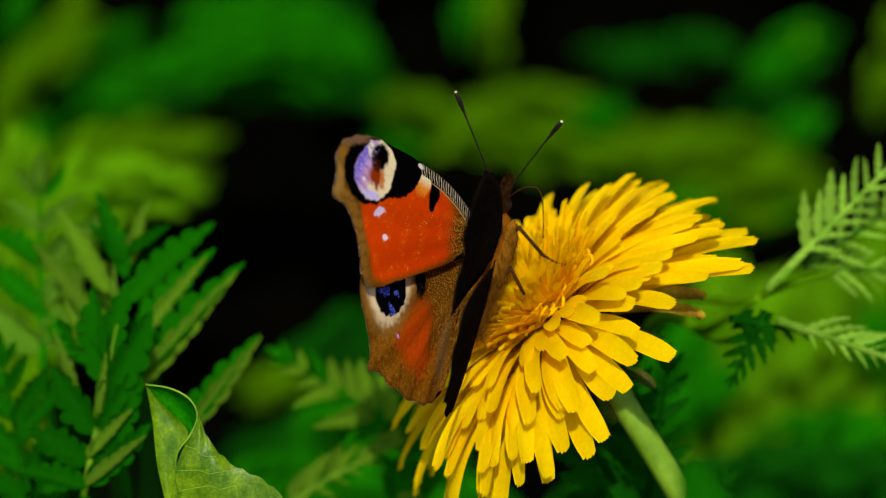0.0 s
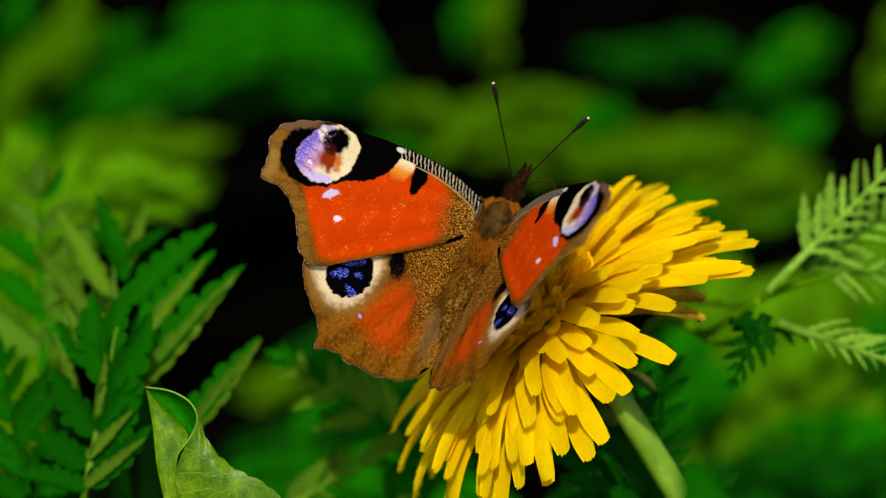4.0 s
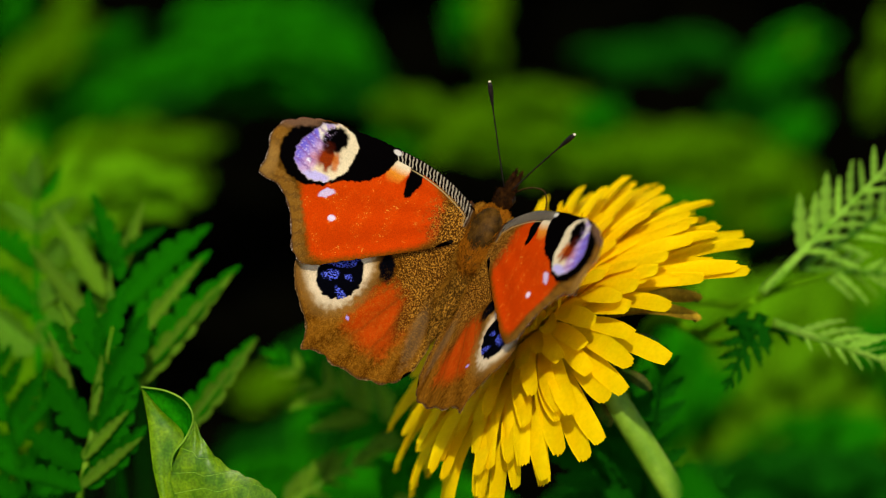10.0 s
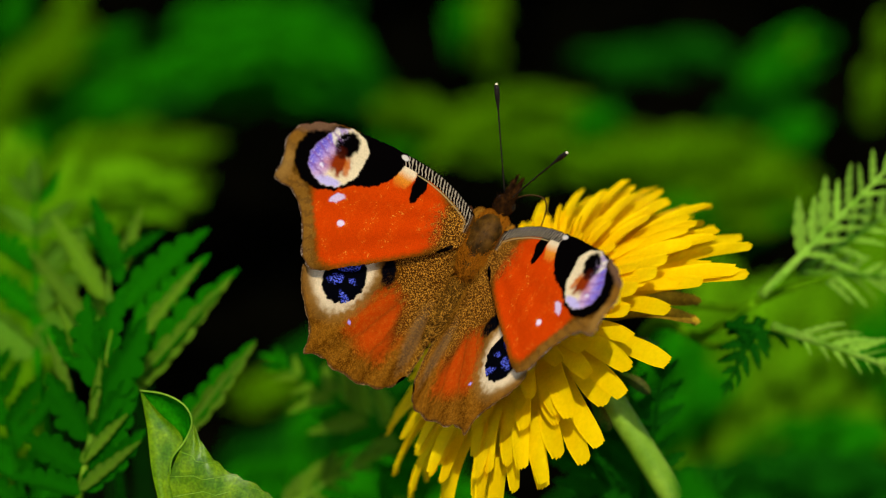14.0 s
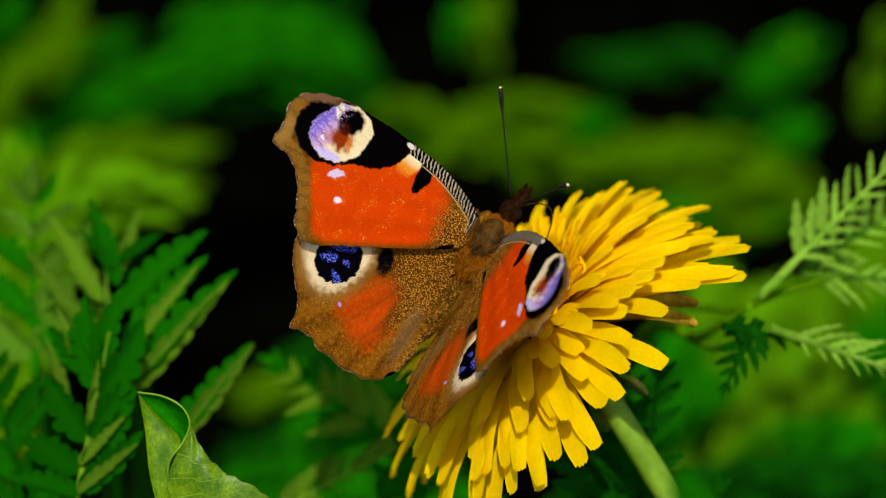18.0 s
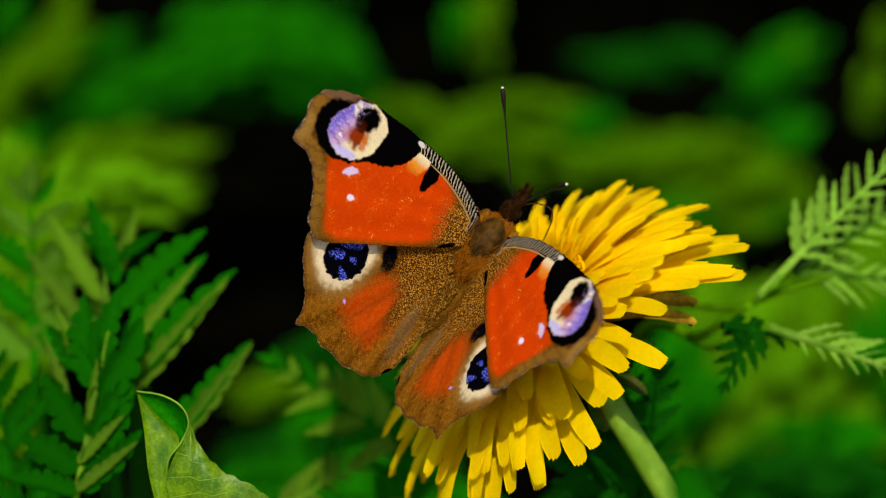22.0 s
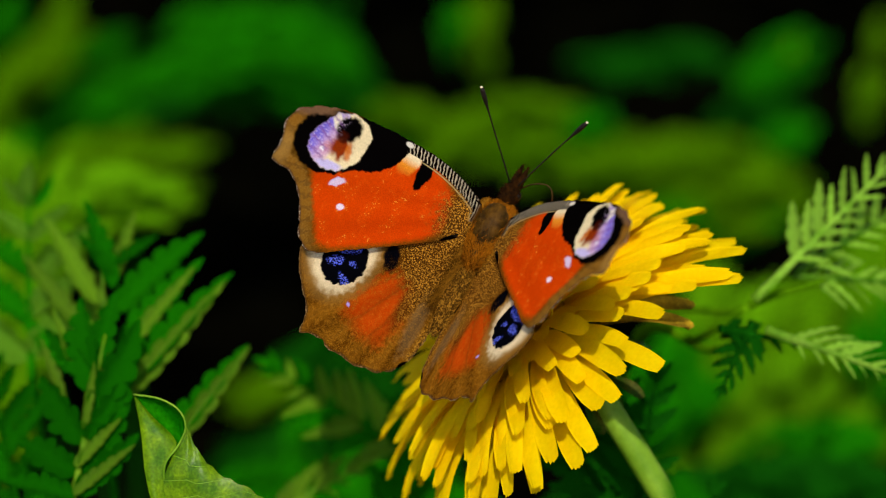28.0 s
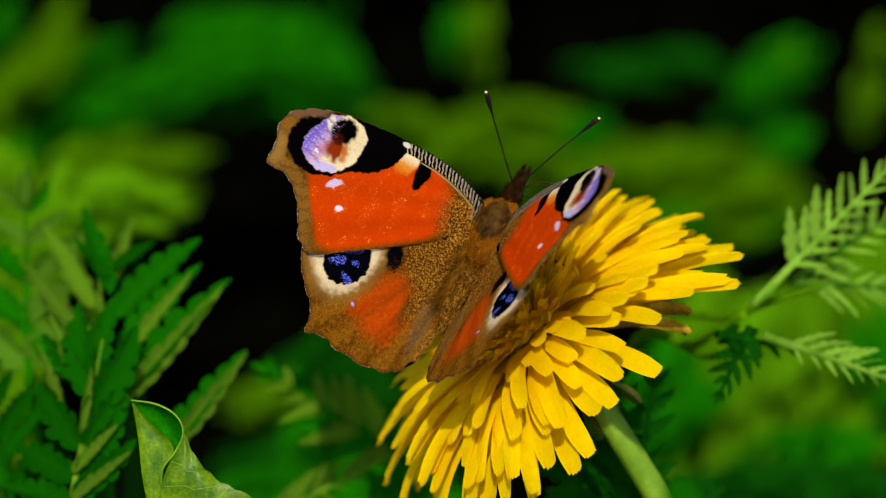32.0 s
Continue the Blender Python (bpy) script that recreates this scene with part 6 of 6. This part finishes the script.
    walk(hindwing_right, [
        (0, pose(0.0016, -0.0016, 0.001, 0, -74, 0)),
        (0.1, pose(0.0016, -0.0016, 0.001, -4.6, -50.9, 7.9)),
        (0.2, pose(0.0016, -0.0016, 0.001, -4.2, -42.9, 9.2)),
        (0.3, pose(0.0016, -0.0016, 0.001, -4.1, -42, 9.3)),
        (0.4, pose(0.0016, -0.0016, 0.001, -4.1, -42.6, 9.2)),
        (0.5, pose(0.0016, -0.0016, 0.001, -4.3, -44.4, 9)),
        (1, pose(0.0016, -0.0016, 0.001, -6.9, -43.8, 8.9)),
        (1.5, pose(0.0016, -0.0016, 0.001, -7.7, -44.1, 9.6)),
        (2, pose(0.0016, -0.0016, 0.001, -10.3, -47.7, 10.4)),
        (2.5, pose(0.0016, -0.0016, 0.001, -9.8, -46.9, 9.8)),
        (3, pose(0.0016, -0.0016, 0.001, -9.4, -46.4, 8.6)),
        (3.5, pose(0.0016, -0.0016, 0.001, -10.4, -46.4, 10.5)),
        (5.5, pose(0.0016, -0.0016, 0.001, -6.7, -45.9, 10.3)),
        (6, pose(0.0016, -0.0016, 0.001, -6.2, -45.6, 10.9)),
        (6.5, pose(0.0016, -0.0016, 0.001, -6.7, -46.5, 11)),
        (7, pose(0.0016, -0.0016, 0.001, -6.8, -47.1, 9.2)),
        (7.5, pose(0.0016, -0.0016, 0.001, -6.5, -46.7, 8.4)),
        (8, pose(0.0016, -0.0016, 0.001, -8.2, -47.1, 10.4)),
        (8.5, pose(0.0016, -0.0016, 0.001, -8, -47.1, 8.9)),
        (9, pose(0.0016, -0.0016, 0.001, -7.3, -47.2, 8.8)),
        (9.5, pose(0.0016, -0.0016, 0.001, -7.2, -47.2, 9)),
        (10, pose(0.0016, -0.0016, 0.001, -6.1, -47.1, 7.4)),
        (10.5, pose(0.0016, -0.0016, 0.001, -3, -46.4, 6.3)),
        (11, pose(0.0016, -0.0016, 0.001, -4, -47, 7.4)),
        (11.5, pose(0.0016, -0.0016, 0.001, -4.6, -47.6, 8.4)),
        (12, pose(0.0016, -0.0016, 0.001, -4.1, -47.2, 7.2)),
        (12.5, pose(0.0016, -0.0016, 0.001, -3.7, -48, 6.6)),
        (13, pose(0.0016, -0.0016, 0.001, -2.7, -48.8, 6.5)),
        (13.5, pose(0.0016, -0.0016, 0.001, -3, -48.6, 6.4)),
        (14, pose(0.0016, -0.0016, 0.001, -2.2, -45.2, 4.4)),
        (14.5, pose(0.0016, -0.0016, 0.001, -1.6, -45.3, 2.2)),
        (16.5, pose(0.0016, -0.0016, 0.001, 3.4, -45.1, 0.4)),
        (17, pose(0.0016, -0.0016, 0.001, 4.9, -49.1, 0.4)),
        (17.5, pose(0.0016, -0.0016, 0.001, 3.8, -48.9, 1.3)),
        (18, pose(0.0016, -0.0016, 0.001, 4.5, -48.8, 0.6)),
        (18.5, pose(0.0016, -0.0016, 0.001, 5.4, -46.8, 1.4)),
        (19, pose(0.0016, -0.0016, 0.001, 4.2, -43.9, -0)),
        (19.5, pose(0.0016, -0.0016, 0.001, 3.4, -45.5, -1.2)),
        (20, pose(0.0016, -0.0016, 0.001, 2.6, -45.4, -0.2)),
        (20.5, pose(0.0016, -0.0016, 0.001, 3.2, -45.3, -0.8)),
        (21, pose(0.0016, -0.0016, 0.001, 5, -45.3, -1.5)),
        (21.5, pose(0.0016, -0.0016, 0.001, 5, -44.9, -1.9)),
        (22, pose(0.0016, -0.0016, 0.001, 3.2, -45.2, -0.1)),
        (22.5, pose(0.0016, -0.0016, 0.001, 6.1, -48.2, -1.8)),
        (23, pose(0.0016, -0.0016, 0.001, 6.9, -50, -2.2)),
        (23.5, pose(0.0016, -0.0016, 0.001, 6.6, -49.3, -1)),
        (24, pose(0.0016, -0.0016, 0.001, 6.4, -46.8, -2.6)),
        (24.5, pose(0.0016, -0.0016, 0.001, 6.2, -46, -2.6)),
        (25, pose(0.0016, -0.0016, 0.001, 4.8, -45.7, -0.4)),
        (25.5, pose(0.0016, -0.0016, 0.001, 1.6, -49.4, 4.7)),
        (27.5, pose(0.0016, -0.0016, 0.001, -6, -45, 7.4)),
        (28, pose(0.0016, -0.0016, 0.001, -6.6, -45.6, 7.5)),
        (28.5, pose(0.0016, -0.0016, 0.001, -6.6, -48.7, 9.4)),
        (29, pose(0.0016, -0.0016, 0.001, -7.2, -48, 10.4)),
        (29.5, pose(0.0016, -0.0016, 0.001, -6.4, -46.7, 9)),
        (30, pose(0.0016, -0.0016, 0.001, -8.6, -44.2, 8.8)),
        (30.5, pose(0.0016, -0.0016, 0.001, -9.6, -45.5, 11.7)),
        (31, pose(0.0016, -0.0016, 0.001, -8.4, -47.4, 10.6)),
        (31.5, pose(0.0016, -0.0016, 0.001, -10, -46.7, 11.1)),
        (32, pose(0.0016, -0.0016, 0.001, -9.9, -46.7, 11)),
    ])
    walk(antenna_left, [
        (0, pose(-0.0006, 0.0084, 0.0012, 4.7, 6.8, -3.2)),
        (0.5, pose(-0.0006, 0.0084, 0.0012, 7.5, 7.2, -1.3)),
        (1, pose(-0.0006, 0.0084, 0.0012, 8.2, 8.7, -2.1)),
        (1.5, pose(-0.0006, 0.0084, 0.0012, 9, 10.1, -2.8)),
        (2, pose(-0.0006, 0.0084, 0.0012, 14.5, 16.8, -3.9)),
        (2.5, pose(-0.0006, 0.0084, 0.0012, 14.5, 16.4, -3.6)),
        (3, pose(-0.0006, 0.0084, 0.0012, 13.3, 16.8, -4.9)),
        (3.5, pose(-0.0006, 0.0084, 0.0012, 13.4, 17, -5)),
        (5.5, pose(-0.0006, 0.0084, 0.0012, 5.1, 8.1, -4.1)),
        (6, pose(-0.0006, 0.0084, 0.0012, 1.3, 5.4, -4.7)),
        (6.5, pose(-0.0006, 0.0084, 0.0012, 2.9, 8.2, -6.2)),
        (7, pose(-0.0006, 0.0084, 0.0012, 3, 7.2, -5.1)),
        (7.5, pose(-0.0006, 0.0084, 0.0012, 1.6, 5.7, -4.8)),
        (8, pose(-0.0006, 0.0084, 0.0012, 4.7, 7.8, -4.3)),
        (8.5, pose(-0.0006, 0.0084, 0.0012, 5.3, 8.5, -4.4)),
        (9, pose(-0.0006, 0.0084, 0.0012, 4.5, 7.9, -4.4)),
        (9.5, pose(-0.0006, 0.0084, 0.0012, 4, 8.1, -5.1)),
        (10, pose(-0.0006, 0.0084, 0.0012, 2.3, 6.9, -5.4)),
        (10.5, pose(-0.0006, 0.0084, 0.0012, -1.3, 3.6, -5.1)),
        (11, pose(-0.0006, 0.0084, 0.0012, -0.5, 4.4, -5.3)),
        (11.5, pose(-0.0006, 0.0084, 0.0012, 1.2, 7.4, -6.9)),
        (12, pose(-0.0006, 0.0084, 0.0012, -0.4, 3.7, -4.5)),
        (12.5, pose(-0.0006, 0.0084, 0.0012, -1.8, 0.2, -1.8)),
        (13, pose(-0.0006, 0.0084, 0.0012, 0.7, 4.8, -4.7)),
        (13.5, pose(-0.0006, 0.0084, 0.0012, -1.8, 2.5, -4.3)),
        (14, pose(-0.0006, 0.0084, 0.0012, -4.5, 0.2, -4.1)),
        (14.5, pose(-0.0006, 0.0084, 0.0012, -4.2, 0.3, -4)),
        (16.5, pose(-0.0006, 0.0084, 0.0012, -6.2, -7, 3.6)),
        (17, pose(-0.0006, 0.0084, 0.0012, -5.7, -5.4, 1.9)),
        (17.5, pose(-0.0006, 0.0084, 0.0012, -4.4, -2.5, -0.8)),
        (18, pose(-0.0006, 0.0084, 0.0012, -2.9, -1.7, -0.5)),
        (18.5, pose(-0.0006, 0.0084, 0.0012, -11.6, -11.2, 5.2)),
        (19, pose(-0.0006, 0.0084, 0.0012, -7.2, -6, 1.3)),
        (19.5, pose(-0.0006, 0.0084, 0.0012, -4, -3.2, 0.4)),
        (20, pose(-0.0006, 0.0084, 0.0012, -4.7, -3.9, 0.7)),
        (20.5, pose(-0.0006, 0.0084, 0.0012, -4.5, -4.2, 1.3)),
        (21, pose(-0.0006, 0.0084, 0.0012, -6.9, -8.6, 5.3)),
        (21.5, pose(-0.0006, 0.0084, 0.0012, -5.7, -7.6, 4.9)),
        (22, pose(-0.0006, 0.0084, 0.0012, -4.2, -5, 2.6)),
        (22.5, pose(-0.0006, 0.0084, 0.0012, -4, -2.3, -0.6)),
        (23, pose(-0.0006, 0.0084, 0.0012, -2.7, 0.5, -2.9)),
        (23.5, pose(-0.0006, 0.0084, 0.0012, -3.8, -0.7, -2.5)),
        (23.6, pose(-0.0006, 0.0084, 0.0012, -6, -3.5, -0.9)),
        (23.8, pose(-0.0006, 0.0084, 0.0012, -5.4, 2.4, -7.7)),
        (24, pose(-0.0006, 0.0084, 0.0012, -4.4, 24.1, -28.1)),
        (24.2, pose(-0.0006, 0.0084, 0.0012, -6.7, 43, -44.9)),
        (24.4, pose(-0.0006, 0.0084, 0.0012, -4.7, 52.4, -48.6)),
        (24.6, pose(-0.0006, 0.0084, 0.0012, -6.8, 56.1, -53.2)),
        (24.8, pose(-0.0006, 0.0084, 0.0012, -1.7, 23.6, -24.7)),
        (25, pose(-0.0006, 0.0084, 0.0012, 5.4, -2.5, 7)),
        (25.5, pose(-0.0006, 0.0084, 0.0012, 3.2, -5.2, 8.5)),
        (27.5, pose(-0.0006, 0.0084, 0.0012, 13.2, 7.2, 3.1)),
        (28, pose(-0.0006, 0.0084, 0.0012, 14.6, 9.2, 2.4)),
        (28.5, pose(-0.0006, 0.0084, 0.0012, 18.8, 14.4, 1.3)),
        (29, pose(-0.0006, 0.0084, 0.0012, 15.9, 12.2, 0.9)),
        (29.5, pose(-0.0006, 0.0084, 0.0012, 13, 8.6, 1.7)),
        (30, pose(-0.0006, 0.0084, 0.0012, 13.7, 9.2, 1.7)),
        (30.5, pose(-0.0006, 0.0084, 0.0012, 18.2, 13.9, 1.3)),
        (31, pose(-0.0006, 0.0084, 0.0012, 25.3, 21.5, 1.1)),
        (31.5, pose(-0.0006, 0.0084, 0.0012, 24.9, 21.7, 0.7)),
        (32, pose(-0.0006, 0.0084, 0.0012, 23.8, 20.5, 0.7)),
    ])
    walk(antenna_right, [
        (0, pose(0.0006, 0.0084, 0.0012, 3, 1, -3.5)),
        (0.5, pose(0.0006, 0.0084, 0.0012, 4.9, -1.1, -2.8)),
        (1, pose(0.0006, 0.0084, 0.0012, 3.5, -0.7, -2)),
        (1.5, pose(0.0006, 0.0084, 0.0012, 3.7, -1.2, -1.7)),
        (2, pose(0.0006, 0.0084, 0.0012, 1.8, 0.9, -2.4)),
        (2.5, pose(0.0006, 0.0084, 0.0012, 1.5, 1.6, -3)),
        (3, pose(0.0006, 0.0084, 0.0012, 2.5, 0.9, -3)),
        (3.5, pose(0.0006, 0.0084, 0.0012, 1, 1.8, -2.9)),
        (5.5, pose(0.0006, 0.0084, 0.0012, 3.9, -1.8, -1.2)),
        (6, pose(0.0006, 0.0084, 0.0012, 5.9, -3.1, -1.4)),
        (6.5, pose(0.0006, 0.0084, 0.0012, 5, -1.3, -2.6)),
        (7, pose(0.0006, 0.0084, 0.0012, 5.9, -2.2, -2.4)),
        (7.5, pose(0.0006, 0.0084, 0.0012, 6.6, -2, -3.1)),
        (8, pose(0.0006, 0.0084, 0.0012, 4.9, -1.9, -1.9)),
        (8.5, pose(0.0006, 0.0084, 0.0012, 4.7, -1.6, -2)),
        (9, pose(0.0006, 0.0084, 0.0012, 4, -1.6, -1.5)),
        (9.5, pose(0.0006, 0.0084, 0.0012, 3.8, -2.2, -0.7)),
        (10, pose(0.0006, 0.0084, 0.0012, 5.2, -2.2, -1.8)),
        (10.5, pose(0.0006, 0.0084, 0.0012, 7.1, -3.3, -2.2)),
        (11, pose(0.0006, 0.0084, 0.0012, 6.1, -3.3, -1.3)),
        (11.5, pose(0.0006, 0.0084, 0.0012, 5.4, -2.6, -1.6)),
        (12, pose(0.0006, 0.0084, 0.0012, 7.1, -3.7, -1.8)),
        (12.5, pose(0.0006, 0.0084, 0.0012, 12.4, -7.2, -2.5)),
        (13, pose(0.0006, 0.0084, 0.0012, 8.8, -2.9, -3.9)),
        (13.5, pose(0.0006, 0.0084, 0.0012, 11.2, -4.2, -4.4)),
        (14, pose(0.0006, 0.0084, 0.0012, 13.2, -8.8, -1.7)),
        (14.5, pose(0.0006, 0.0084, 0.0012, 13.3, -8, -2.4)),
        (16.5, pose(0.0006, 0.0084, 0.0012, 21.9, -6.5, -9.7)),
        (17, pose(0.0006, 0.0084, 0.0012, 17.9, 0.1, -12.8)),
        (17.5, pose(0.0006, 0.0084, 0.0012, 18.4, -1.2, -12)),
        (18, pose(0.0006, 0.0084, 0.0012, 18.6, -1.1, -12.1)),
        (18.5, pose(0.0006, 0.0084, 0.0012, 20.1, -4, -10.7)),
        (19, pose(0.0006, 0.0084, 0.0012, 23.6, -10, -8)),
        (19.5, pose(0.0006, 0.0084, 0.0012, 22.8, -9.3, -8.1)),
        (20, pose(0.0006, 0.0084, 0.0012, 22.5, -9.2, -7.9)),
        (20.5, pose(0.0006, 0.0084, 0.0012, 22.7, -8.9, -8.4)),
        (21, pose(0.0006, 0.0084, 0.0012, 21.9, -8.2, -8.4)),
        (21.5, pose(0.0006, 0.0084, 0.0012, 21, -7, -8.7)),
        (22, pose(0.0006, 0.0084, 0.0012, 22.9, -8.6, -8.7)),
        (22.5, pose(0.0006, 0.0084, 0.0012, 21.5, -4.7, -10.9)),
        (23, pose(0.0006, 0.0084, 0.0012, 18.8, -2.3, -11.2)),
        (23.6, pose(0.0006, 0.0084, 0.0012, 14, 1, -11.3)),
        (23.8, pose(0.0006, 0.0084, 0.0012, -3.6, 17.3, -20.7)),
        (24, pose(0.0006, 0.0084, 0.0012, -17, 27.5, -34.1)),
        (24.2, pose(0.0006, 0.0084, 0.0012, -9.5, 27.8, -36.9)),
        (24.4, pose(0.0006, 0.0084, 0.0012, -7, 27.1, -36.3)),
        (24.6, pose(0.0006, 0.0084, 0.0012, -9, 19.7, -21.6)),
        (24.8, pose(0.0006, 0.0084, 0.0012, 8.2, 4.9, -11.5)),
        (25, pose(0.0006, 0.0084, 0.0012, 2.8, -4.1, 2.1)),
        (25.5, pose(0.0006, 0.0084, 0.0012, 1.1, -0.6, -0.3)),
        (27.5, pose(0.0006, 0.0084, 0.0012, 2.1, -2.4, 0.9)),
        (28, pose(0.0006, 0.0084, 0.0012, 2.1, -1.9, 0.3)),
        (28.5, pose(0.0006, 0.0084, 0.0012, -0.4, 1.9, -1.9)),
        (29, pose(0.0006, 0.0084, 0.0012, -1.4, 1.6, -0.7)),
        (29.5, pose(0.0006, 0.0084, 0.0012, 0.9, -0.7, -0)),
        (30, pose(0.0006, 0.0084, 0.0012, -0, 1, -1.2)),
        (30.5, pose(0.0006, 0.0084, 0.0012, -2.6, 3.1, -1.6)),
        (31, pose(0.0006, 0.0084, 0.0012, -4.2, 6.9, -5)),
        (31.5, pose(0.0006, 0.0084, 0.0012, -3.9, 7.1, -5.6)),
        (32, pose(0.0006, 0.0084, 0.0012, -4.7, 6.2, -3.8)),
    ])


motions()
